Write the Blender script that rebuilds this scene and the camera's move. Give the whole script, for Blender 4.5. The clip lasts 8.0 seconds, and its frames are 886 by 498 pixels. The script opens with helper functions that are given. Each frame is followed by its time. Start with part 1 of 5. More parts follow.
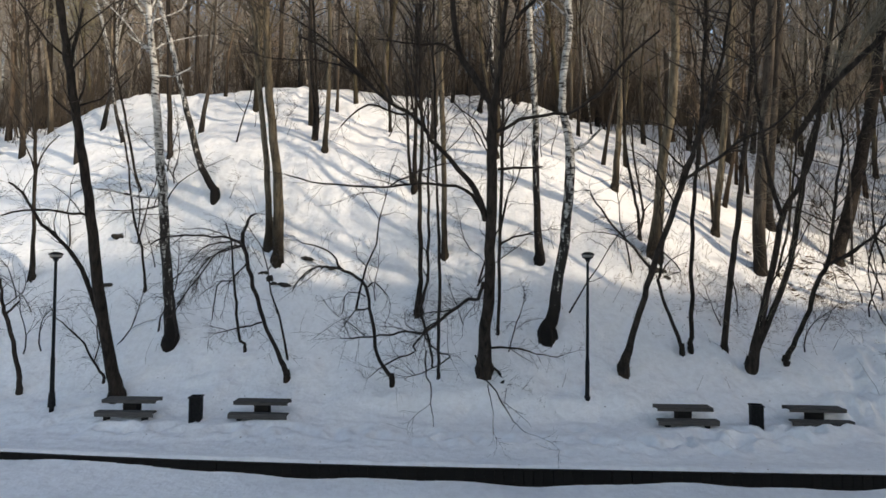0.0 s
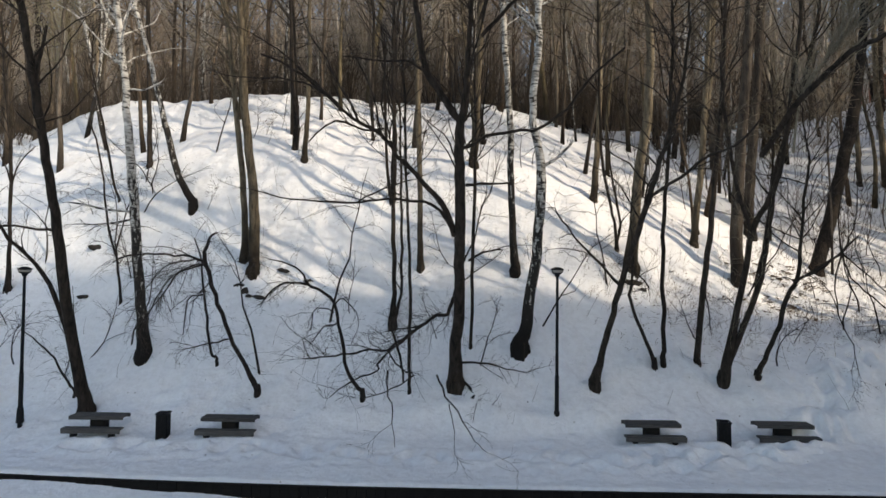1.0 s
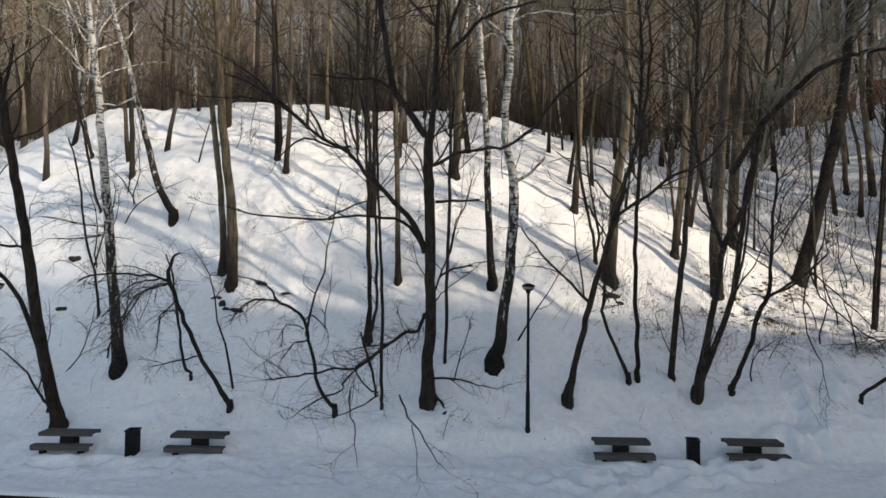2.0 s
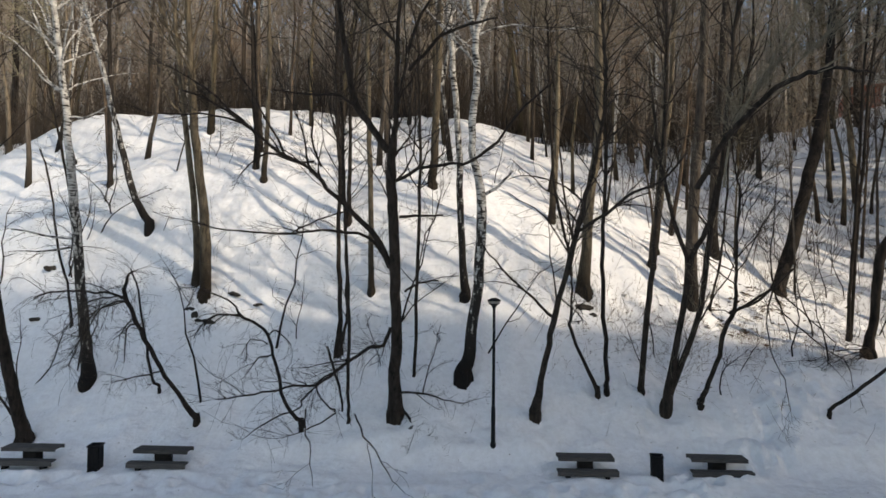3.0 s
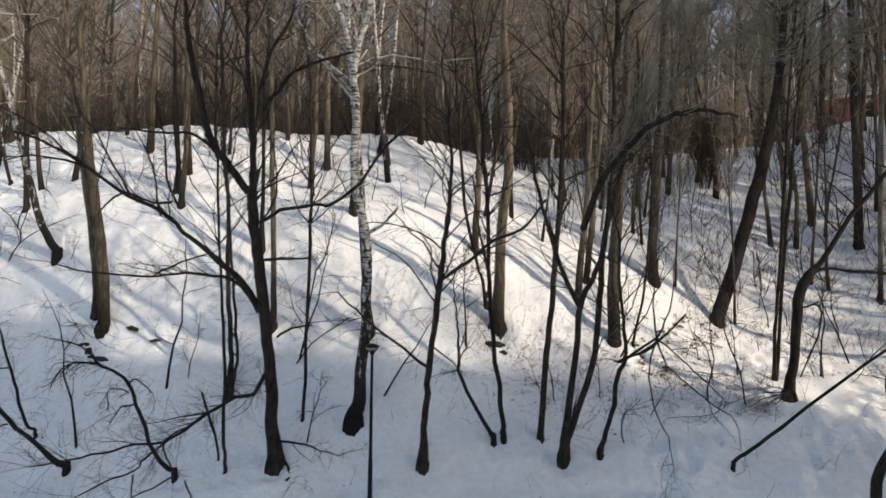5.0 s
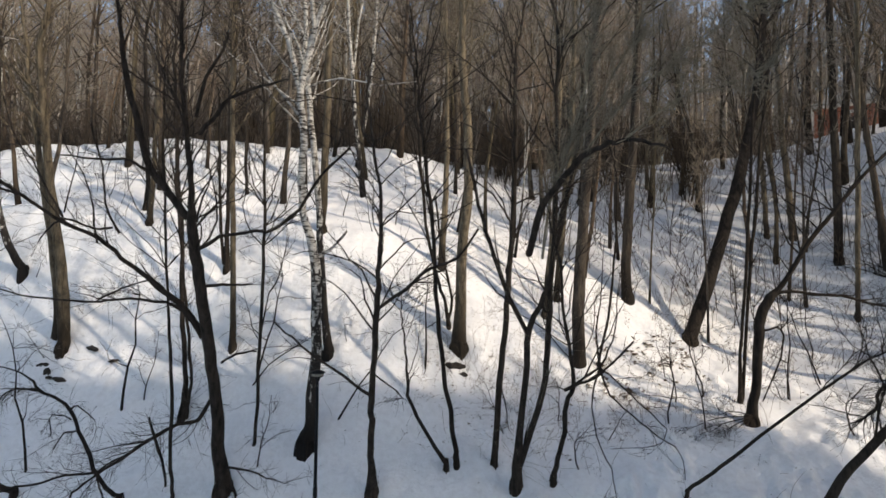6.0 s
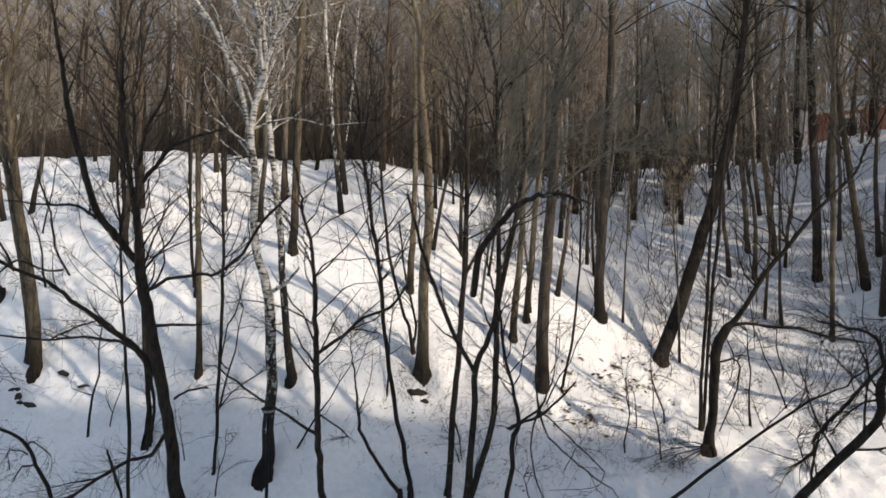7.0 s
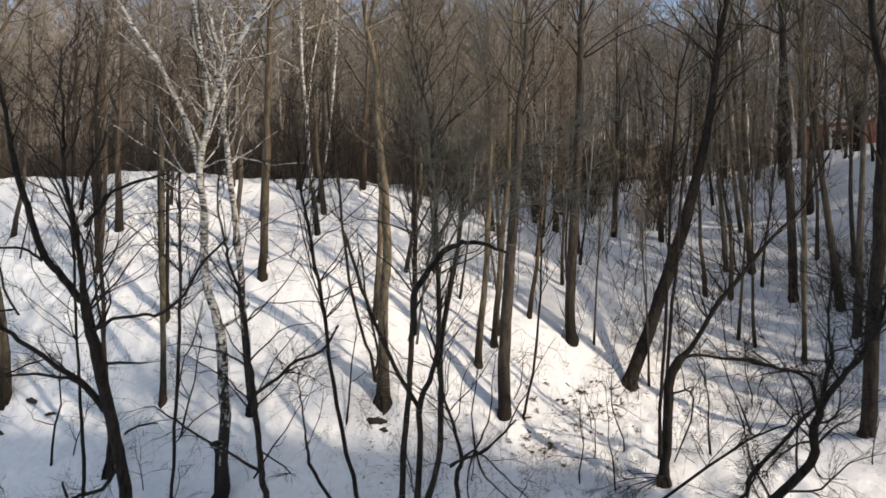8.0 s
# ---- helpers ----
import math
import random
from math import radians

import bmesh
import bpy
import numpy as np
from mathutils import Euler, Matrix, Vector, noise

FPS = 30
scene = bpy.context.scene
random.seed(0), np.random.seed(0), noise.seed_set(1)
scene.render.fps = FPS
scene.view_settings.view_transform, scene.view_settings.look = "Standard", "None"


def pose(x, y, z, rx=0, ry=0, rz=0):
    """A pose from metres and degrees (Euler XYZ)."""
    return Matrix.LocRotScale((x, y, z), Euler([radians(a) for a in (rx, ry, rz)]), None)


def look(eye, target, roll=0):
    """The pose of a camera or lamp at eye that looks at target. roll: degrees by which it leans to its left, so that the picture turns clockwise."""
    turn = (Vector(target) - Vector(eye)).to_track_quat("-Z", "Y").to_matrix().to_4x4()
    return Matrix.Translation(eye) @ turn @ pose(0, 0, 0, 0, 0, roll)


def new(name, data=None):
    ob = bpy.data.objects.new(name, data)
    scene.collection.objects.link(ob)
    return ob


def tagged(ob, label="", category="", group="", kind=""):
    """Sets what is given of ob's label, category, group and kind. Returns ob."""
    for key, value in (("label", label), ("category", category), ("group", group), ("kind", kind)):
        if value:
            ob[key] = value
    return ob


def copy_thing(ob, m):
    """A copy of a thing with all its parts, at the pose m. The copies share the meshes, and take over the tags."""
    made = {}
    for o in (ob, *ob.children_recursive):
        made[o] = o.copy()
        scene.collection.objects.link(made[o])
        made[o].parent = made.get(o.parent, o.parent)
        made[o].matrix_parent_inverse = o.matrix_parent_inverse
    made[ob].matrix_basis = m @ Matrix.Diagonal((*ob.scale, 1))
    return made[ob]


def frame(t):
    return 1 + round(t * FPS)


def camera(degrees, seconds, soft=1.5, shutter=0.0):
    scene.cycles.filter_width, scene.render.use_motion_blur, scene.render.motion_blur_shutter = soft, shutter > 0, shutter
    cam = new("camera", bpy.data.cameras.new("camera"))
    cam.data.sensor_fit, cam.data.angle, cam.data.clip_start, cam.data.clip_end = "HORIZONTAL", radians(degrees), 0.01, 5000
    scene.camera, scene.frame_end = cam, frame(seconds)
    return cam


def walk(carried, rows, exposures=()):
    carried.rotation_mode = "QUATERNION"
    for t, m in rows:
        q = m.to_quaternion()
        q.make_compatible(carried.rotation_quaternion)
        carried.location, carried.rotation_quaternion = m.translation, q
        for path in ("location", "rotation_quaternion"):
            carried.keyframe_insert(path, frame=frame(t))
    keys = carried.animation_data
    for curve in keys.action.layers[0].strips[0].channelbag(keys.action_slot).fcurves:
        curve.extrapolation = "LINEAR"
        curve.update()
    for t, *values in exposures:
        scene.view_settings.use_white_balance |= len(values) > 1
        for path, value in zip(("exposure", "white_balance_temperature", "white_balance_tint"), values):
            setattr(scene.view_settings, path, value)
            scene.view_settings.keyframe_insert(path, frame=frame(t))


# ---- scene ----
cam = camera(76.0, 8.0, shutter=0.5)
PATH = [
    (0, (0.779, -2.261, 4.691), (0.727, -0.262, 4.734), 0.5),
    (0.5, (1.191, -2.25, 4.912), (1.145, -0.251, 4.955), 0.5),
    (1, (1.652, -2.221, 5.134), (1.605, -0.222, 5.18), 0.5),
    (1.5, (2.092, -2.211, 5.356), (2.043, -0.212, 5.405), 0.5),
    (3, (3.574, -2.139, 6.038), (3.524, -0.14, 6.088), 0.6),
    (3.5, (4.192, -2.035, 6.21), (4.141, -0.036, 6.266), 0.6),
    (4, (5.004, -1.804, 6.517), (4.949, 0.195, 6.57), 0.6),
    (4.5, (6.155, -1.443, 6.893), (6.096, 0.555, 6.948), 0.6),
    (6, (8.845, -0.924, 7.816), (8.76, 1.073, 7.895), 0.8),
    (6.5, (9.622, -0.988, 8.305), (9.525, 1.008, 8.384), 0.6),
    (7, (10.564, -1.048, 9.146), (10.448, 0.948, 9.197), 0.8),
    (7.5, (11.431, -1.099, 9.8), (11.301, 0.896, 9.844), 0.7),
    (8, (12.41, -1.137, 10.133), (12.263, 0.856, 10.195), 0.6),
]
# the picture warms a little on the way
walk(cam, [(t, look(eye, target, roll)) for t, eye, target, roll in PATH], [(0.0, 0.67, 7700, 9.8), (3.5, 0.58, 7600, 10), (8.0, 0.63, 7350, 11.8)])

# ---- light: low spring sun over the right shoulder, clear sky ----
SUN_ELEVATION = radians(30)
SUN_X, SUN_Y = 0.85, -0.527                      # the way to the sun, on the plan
world = bpy.data.worlds.new("sky")
scene.world = world
world.use_nodes = True
wn = world.node_tree
sky = wn.nodes.new("ShaderNodeTexSky")
sky.sky_type = "NISHITA"
sky.sun_disc = False
sky.sun_elevation = SUN_ELEVATION
sky.sun_rotation = math.atan2(SUN_X, SUN_Y)
wn.nodes["Background"].inputs["Strength"].default_value = 0.15
wn.links.new(sky.outputs["Color"], wn.nodes["Background"].inputs["Color"])
sun = new("sun", bpy.data.lights.new("sun", "SUN"))
sun.data.energy = 2.35
sun.data.angle = radians(0.8)
sun.data.color = (1, 0.925, 0.825)
to_sun = Vector((SUN_X * math.cos(SUN_ELEVATION), SUN_Y * math.cos(SUN_ELEVATION), math.sin(SUN_ELEVATION)))
sun.matrix_world = look(to_sun * 60, (0, 0, 0))


# ---- materials ----
def material(name, rough=0.8, metal=0.0):
    m = bpy.data.materials.new(name)
    m.use_nodes = True
    nt = m.node_tree
    b = nt.nodes["Principled BSDF"]
    b.inputs["Roughness"].default_value = rough
    b.inputs["Metallic"].default_value = metal
    return m, nt, b


def coords(nt, scale=(1, 1, 1), world_space=False):
    tc = nt.nodes.new("ShaderNodeTexCoord")
    mp = nt.nodes.new("ShaderNodeMapping")
    mp.inputs["Scale"].default_value = scale
    if world_space:
        geo = nt.nodes.new("ShaderNodeNewGeometry")
        nt.links.new(geo.outputs["Position"], mp.inputs["Vector"])
    else:
        nt.links.new(tc.outputs["Object"], mp.inputs["Vector"])
    return mp.outputs["Vector"]


def noise_tex(nt, vec, scale, detail=4, rough=0.55):
    n = nt.nodes.new("ShaderNodeTexNoise")
    n.inputs["Scale"].default_value = scale
    n.inputs["Detail"].default_value = detail
    n.inputs["Roughness"].default_value = rough
    nt.links.new(vec, n.inputs["Vector"])
    return n.outputs["Fac"]


def ramp(nt, fac, *stops):
    r = nt.nodes.new("ShaderNodeValToRGB")
    el = r.color_ramp.elements
    while len(el) < len(stops):
        el.new(0.5)
    for e, (p, c) in zip(el, stops):
        e.position, e.color = p, (*c, 1)
    nt.links.new(fac, r.inputs["Fac"])
    return r.outputs["Color"]


def mix(nt, fac, a, b, mode="MIX"):
    m = nt.nodes.new("ShaderNodeMix")
    m.data_type, m.blend_type = "RGBA", mode
    for socket, value in ((m.inputs["Factor"], fac), (m.inputs["A"], a), (m.inputs["B"], b)):
        if isinstance(value, bpy.types.NodeSocket):
            nt.links.new(value, socket)
        else:
            socket.default_value = value if isinstance(value, (int, float)) else (*value, 1)
    return m.outputs["Result"]


def bump(nt, b, fac, strength, distance, under=None):
    n = nt.nodes.new("ShaderNodeBump")
    n.inputs["Strength"].default_value = strength
    n.inputs["Distance"].default_value = distance
    nt.links.new(fac, n.inputs["Height"])
    if under:
        nt.links.new(under, n.inputs["Normal"])
    nt.links.new(n.outputs["Normal"], b.inputs["Normal"])
    return n.outputs["Normal"]


def tint(nt, colour, hues):
    """Shifts a colour's hue from tree to tree."""
    info = nt.nodes.new("ShaderNodeObjectInfo")
    steps = [(i / max(1, len(hues) - 1), h) for i, h in enumerate(hues)]
    return mix(nt, 1.0, colour, ramp(nt, info.outputs["Random"], *steps), "MULTIPLY")


def vary(nt, colour, amount):
    """Shifts a colour's brightness from object to object."""
    info = nt.nodes.new("ShaderNodeObjectInfo")
    grey = ramp(nt, info.outputs["Random"], (0, (1 - amount,) * 3), (1, (1 + amount,) * 3))
    return mix(nt, 1.0, colour, grey, "MULTIPLY")


def snow_material():
    m, nt, b = material("snow", 0.62)
    v = coords(nt, world_space=True)
    large = ramp(nt, noise_tex(nt, v, 0.35, 3), (0.35, (0.82, 0.83, 0.85)), (0.7, (0.90, 0.90, 0.90)))
    crust = ramp(nt, noise_tex(nt, v, 5.0, 5, 0.65), (0.3, (0.89, 0.885, 0.88)), (0.6, (1, 1, 1)))
    c = mix(nt, 1.0, large, crust, "MULTIPLY")
    # bark crumbs, seeds and needles blown over the snow
    vor = nt.nodes.new("ShaderNodeTexVoronoi")
    vor.inputs["Scale"].default_value = 3.2
    nt.links.new(v, vor.inputs["Vector"])
    crumbs = ramp(nt, vor.outputs["Distance"], (0.05, (1, 1, 1)), (0.075, (0, 0, 0)))
    where = ramp(nt, noise_tex(nt, v, 0.5, 3), (0.5, (0, 0, 0)), (0.62, (1, 1, 1)))
    c = mix(nt, mix(nt, 1.0, crumbs, where, "MULTIPLY"), c, (0.16, 0.11, 0.07))
    nt.links.new(c, b.inputs["Base Color"])
    first = bump(nt, b, noise_tex(nt, v, 2.3, 5, 0.6), 0.8, 0.14)
    bump(nt, b, noise_tex(nt, v, 14, 5, 0.7), 0.6, 0.03, first)
    return m


def foot_mask(nt, low, high):
    """1 round the wet foot of a stem, with a ragged upper edge."""
    tc = nt.nodes.new("ShaderNodeTexCoord")
    sep = nt.nodes.new("ShaderNodeSeparateXYZ")
    nt.links.new(tc.outputs["Object"], sep.inputs[0])
    rag = nt.nodes.new("ShaderNodeMath")
    rag.operation = "MULTIPLY_ADD"
    nt.links.new(noise_tex(nt, coords(nt, (1, 1, 0.25)), 5, 4, 0.6), rag.inputs[0])
    rag.inputs[1].default_value = -1.6
    nt.links.new(sep.outputs["Z"], rag.inputs[2])
    span = nt.nodes.new("ShaderNodeMapRange")
    span.inputs["From Min"].default_value, span.inputs["From Max"].default_value = low - 0.8, high - 0.8
    span.inputs["To Min"].default_value, span.inputs["To Max"].default_value = 1, 0
    nt.links.new(rag.outputs[0], span.inputs["Value"])
    return span.outputs[0]


def bark_material(name, dark, light, scale=9.0, spread=0.25, wet=False, hues=()):
    m, nt, b = material(name, 0.95)
    b.inputs["Specular IOR Level"].default_value = 0.15
    v = coords(nt, (1, 1, 0.16))
    ridges = noise_tex(nt, v, scale, 6, 0.7)
    c = ramp(nt, ridges, (0.32, dark), (0.68, light))
    lichen = ramp(nt, noise_tex(nt, coords(nt), 0.9, 3), (0.45, (0.85, 0.85, 0.85)), (0.75, (1.2, 1.18, 1.1)))
    c = mix(nt, 1.0, c, lichen, "MULTIPLY")
    if wet:
        c = mix(nt, foot_mask(nt, 0.6, 2.6), c, dark)
    c = vary(nt, c, spread) if not hues else tint(nt, c, hues)
    nt.links.new(c, b.inputs["Base Color"])
    bump(nt, b, ridges, 0.9, 0.04)
    return m


def birch_material():
    m, nt, b = material("birch_bark", 0.85)
    b.inputs["Specular IOR Level"].default_value = 0.15
    v = coords(nt, (1.6, 1.6, 7.0))
    dashes = ramp(nt, noise_tex(nt, v, 2.6, 5, 0.65), (0.50, (0, 0, 0)), (0.57, (1, 1, 1)))
    broken = ramp(nt, noise_tex(nt, coords(nt), 1.7, 3, 0.6), (0.36, (0.35, 0.35, 0.35)), (0.50, (1, 1, 1)))
    dashes = mix(nt, 1.0, dashes, broken, "MULTIPLY")
    paper = ramp(nt, noise_tex(nt, coords(nt), 4, 4), (0.3, (0.28, 0.265, 0.24)), (0.7, (0.66, 0.64, 0.60)))
    c = mix(nt, dashes, paper, (0.035, 0.03, 0.028))
    # black, deeply split bark round the foot of the stem
    tc = nt.nodes.new("ShaderNodeTexCoord")
    sep = nt.nodes.new("ShaderNodeSeparateXYZ")
    nt.links.new(tc.outputs["Object"], sep.inputs[0])
    foot = nt.nodes.new("ShaderNodeMapRange")
    foot.inputs["From Min"].default_value, foot.inputs["From Max"].default_value = 0.2, 9.5
    foot.inputs["To Min"].default_value, foot.inputs["To Max"].default_value = 0.31, -0.06
    nt.links.new(sep.outputs["Z"], foot.inputs["Value"])
    add = nt.nodes.new("ShaderNodeMath")
    nt.links.new(noise_tex(nt, coords(nt, (1, 1, 0.30)), 9, 4, 0.6), add.inputs[0])
    nt.links.new(foot.outputs[0], add.inputs[1])
    split = ramp(nt, add.outputs[0], (0.60, (0, 0, 0)), (0.66, (1, 1, 1)))
    c = mix(nt, split, c, (0.03, 0.026, 0.023))
    c = mix(nt, foot_mask(nt, 0.45, 1.5), c, (0.014, 0.012, 0.011))
    nt.links.new(c, b.inputs["Base Color"])
    bump(nt, b, add.outputs[0], 0.6, 0.03)
    return m


def wood_material(name, dark, light):
    m, nt, b = material(name, 0.85)
    b.inputs["Specular IOR Level"].default_value = 0.2
    grain = noise_tex(nt, coords(nt, (1.2, 14, 14)), 3, 5, 0.6)
    c = ramp(nt, grain, (0.3, dark), (0.7, light))
    nt.links.new(vary(nt, c, 0.15), b.inputs["Base Color"])
    bump(nt, b, grain, 0.5, 0.01)
    return m


def plain_material(name, dark, light, rough=0.6, metal=0.0, scale=6.0):
    m, nt, b = material(name, rough, metal)
    n = noise_tex(nt, coords(nt), scale, 5, 0.6)
    nt.links.new(ramp(nt, n, (0.3, dark), (0.7, light)), b.inputs["Base Color"])
    bump(nt, b, n, 0.25, 0.01)
    return m


def brick_material():
    m, nt, b = material("red_brick", 0.85)
    t = nt.nodes.new("ShaderNodeTexBrick")
    t.inputs["Scale"].default_value = 1.0
    t.inputs["Brick Width"].default_value, t.inputs["Row Height"].default_value = 0.26, 0.078
    t.inputs["Mortar Size"].default_value = 0.008
    for key, c in (("Color1", (0.36, 0.10, 0.05)), ("Color2", (0.28, 0.075, 0.04)), ("Mortar", (0.4, 0.34, 0.3))):
        t.inputs[key].default_value = (*c, 1)
    sep = nt.nodes.new("ShaderNodeSeparateXYZ")
    nt.links.new(coords(nt), sep.inputs[0])
    along = nt.nodes.new("ShaderNodeMath")
    nt.links.new(sep.outputs["X"], along.inputs[0])
    nt.links.new(sep.outputs["Y"], along.inputs[1])
    join = nt.nodes.new("ShaderNodeCombineXYZ")
    nt.links.new(along.outputs[0], join.inputs["X"])
    nt.links.new(sep.outputs["Z"], join.inputs["Y"])
    nt.links.new(join.outputs[0], t.inputs["Vector"])
    nt.links.new(t.outputs["Color"], b.inputs["Base Color"])
    return m


SNOW = snow_material()
# moss-olive, fox-brown, ash-grey and dark trees stand side by side in the wood
WOOD_HUES = ((0.95, 0.92, 0.68), (0.36, 0.34, 0.34), (0.80, 0.79, 0.78), (0.72, 0.62, 0.54), (0.40, 0.37, 0.35), (1.20, 1.15, 1.04))
TWIG_HUES = ((0.95, 0.95, 0.72), (1.1, 1.05, 1.08), (0.62, 0.58, 0.56), (1.15, 0.95, 0.84), (0.85, 0.84, 0.74), (1.25, 1.2, 1.2))
BARK = {
    "dark": bark_material("dark_bark", (0.010, 0.0085, 0.007), (0.055, 0.044, 0.037)),
    "grey": bark_material("grey_bark", (0.022, 0.018, 0.015), (0.115, 0.095, 0.078), 9, 0.25, True),
    "brown": bark_material("brown_bark", (0.035, 0.028, 0.021), (0.25, 0.205, 0.145), 9, 0.25, True),
    "shrub": bark_material("sapling_bark", (0.010, 0.008, 0.007), (0.045, 0.036, 0.032), 20),
    "birch": birch_material(),
    "wood": bark_material("woodland_bark", (0.060, 0.050, 0.041), (0.29, 0.245, 0.20), 9, 0.5, True, WOOD_HUES),
}
TWIG = {
    "dark": bark_material("dark_twigs", (0.032, 0.027, 0.024), (0.11, 0.092, 0.080), 30),
    "wood": bark_material("woodland_twigs", (0.20, 0.178, 0.152), (0.45, 0.405, 0.35), 30, 0.4, False, TWIG_HUES),
    "far": bark_material("far_bark", (0.21, 0.185, 0.162), (0.42, 0.375, 0.33), 9),
    "olive": bark_material("olive_twigs", (0.125, 0.11, 0.084), (0.30, 0.27, 0.21), 30, 0.2),
    "pale": bark_material("pale_twigs", (0.13, 0.112, 0.088), (0.33, 0.295, 0.245), 30, 0.4),
    "brush": bark_material("brushwood_twigs", (0.045, 0.034, 0.026), (0.135, 0.105, 0.08), 20),
}
TABLE_WOOD = wood_material("weathered_board", (0.035, 0.034, 0.034), (0.10, 0.096, 0.092))
TABLE_DARK = wood_material("dark_stained_wood", (0.006, 0.0055, 0.005), (0.018, 0.016, 0.015))
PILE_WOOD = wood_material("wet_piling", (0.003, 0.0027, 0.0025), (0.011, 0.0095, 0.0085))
IRON = plain_material("black_paint", (0.005, 0.0055, 0.007), (0.014, 0.015, 0.017), 0.55, 0.0, 14)
IRON.node_tree.nodes["Principled BSDF"].inputs["Specular IOR Level"].default_value = 0.15
BIN = plain_material("dark_bin_paint", (0.005, 0.005, 0.006), (0.016, 0.016, 0.017), 0.75, 0.0, 10)
BIN.node_tree.nodes["Principled BSDF"].inputs["Specular IOR Level"].default_value = 0.15
GLASS, gnt, gb = material("lamp_glass", 0.25)
gb.inputs["Base Color"].default_value = (0.42, 0.40, 0.36, 1)
gb.inputs["Transmission Weight"].default_value = 0.4
BRICK = brick_material()
PLASTER = plain_material("white_plaster", (0.62, 0.60, 0.56), (0.78, 0.76, 0.72), 0.85, 0.0, 3)
# pale so that the unseen block bounces light into the shade
BLOCK_PALE = plain_material("pale_block", (0.56, 0.55, 0.52), (0.66, 0.65, 0.62), 0.9, 0.0, 2)
ROOF = plain_material("roof_iron", (0.10, 0.11, 0.10), (0.20, 0.19, 0.18), 0.6, 0.4, 2)
PANE, pnt, pb = material("dark_window_pane", 0.12)
pb.inputs["Base Color"].default_value = (0.03, 0.035, 0.04, 1)
LEAF = plain_material("dead_leaves", (0.05, 0.034, 0.022), (0.16, 0.105, 0.065), 0.85, 0.0, 9)
STONE = plain_material("dark_stone", (0.008, 0.007, 0.006), (0.04, 0.034, 0.028), 0.95, 0.0, 5)


# ---- mesh helpers ----
class Builder:
    """Collects vertices and faces of one mesh."""

    def __init__(self):
        self.v, self.f = [], []

    def tube(self, pts, radii, sides=6, cap=True):
        pts = np.asarray(pts, float)
        n = len(pts)
        tang = np.empty_like(pts)
        tang[1:-1] = pts[2:] - pts[:-2]
        tang[0], tang[-1] = pts[1] - pts[0], pts[-1] - pts[-2]
        tang /= np.linalg.norm(tang, axis=1)[:, None] + 1e-9
        ref = np.array([0.0, 1.0, 0.0]) if abs(tang[0][1]) < 0.9 else np.array([1.0, 0.0, 0.0])
        side = np.cross(tang, ref)
        side /= np.linalg.norm(side, axis=1)[:, None] + 1e-9
        up = np.cross(side, tang)
        a = np.arange(sides) * (2 * math.pi / sides)
        ring = np.cos(a)[None, :, None] * side[:, None, :] + np.sin(a)[None, :, None] * up[:, None, :]
        rings = pts[:, None, :] + ring * np.asarray(radii, float)[:, None, None]
        base = len(self.v)
        self.v.extend(map(tuple, rings.reshape(-1, 3)))
        for i in range(n - 1):
            o = base + i * sides
            for k in range(sides):
                q = (k + 1) % sides
                self.f.append((o + k, o + q, o + sides + q, o + sides + k))
        if cap:
            self.f.append(tuple(base + (n - 1) * sides + k for k in range(sides)))
            self.f.append(tuple(base + sides - 1 - k for k in range(sides)))

    def quad(self, a, b, c, d):
        o = len(self.v)
        self.v.extend((tuple(a), tuple(b), tuple(c), tuple(d)))
        self.f.append((o, o + 1, o + 2, o + 3))

    def mesh(self, name, mat, smooth=True):
        me = bpy.data.meshes.new(name)
        me.from_pydata(self.v, [], self.f)
        me.materials.append(mat)
        if smooth:
            me.shade_smooth()
        return me


def place(name, me, parent=None, at=(0, 0, 0), label=""):
    ob = new(name, me)
    ob.location = at
    if parent:
        ob.parent = parent
    if label:
        ob["label"] = label
    return ob


def part(name, bm, mat, parent=None, label="", smooth=False):
    me = bpy.data.meshes.new(name)
    bm.to_mesh(me)
    bm.free()
    me.materials.append(mat)
    if smooth:
        me.shade_smooth()
    return place(name, me, parent, label=label)


def box(bm, centre, size, bevel=0.0, turn=0.0):
    got = bmesh.ops.create_cube(bm, size=1.0, matrix=Matrix.Translation(centre) @ Matrix.Rotation(turn, 4, "Z") @ Matrix.Diagonal((*size, 1)))
    if bevel:
        edges = list({e for v in got["verts"] for e in v.link_edges})
        bmesh.ops.bevel(bm, geom=edges, offset=bevel, segments=2, affect="EDGES")
    return bm


def cone(bm, z0, z1, r0, r1, segments=20, at=(0, 0)):
    bmesh.ops.create_cone(bm, cap_ends=True, segments=segments, radius1=r0, radius2=r1, depth=z1 - z0, matrix=Matrix.Translation((*at, (z0 + z1) / 2)))
    return bm


# ---- the lie of the land ----
RISE_Y = [-400, 10.9, 13.6, 15, 16, 17, 20, 26.5, 31, 36, 44, 60, 100, 400]
RISE_Z = [0, 0, 0.02, 0.45, 1.0, 1.7, 3, 5, 8.5, 12.1, 15.6, 18.8, 22, 34]
KNOLL_Y = [14.5, 17, 20, 22, 23.5, 25, 28, 33, 38, 45, 60]
KNOLL_Z = [0, 0.5, 2, 4, 5.6, 6.25, 6.35, 4.0, 2.35, 1.25, 0]
RIDGE_Y = [7, 14, 24, 36, 50, 70]
RIDGE_Z = [0, 8, 12, 6.5, 1.5, 0]
MOUND_X = [-22, -14, -8, -2, 4, 10, 16, 22, 28, 36]
MOUND_Y = [17, 21, 25, 30, 36]
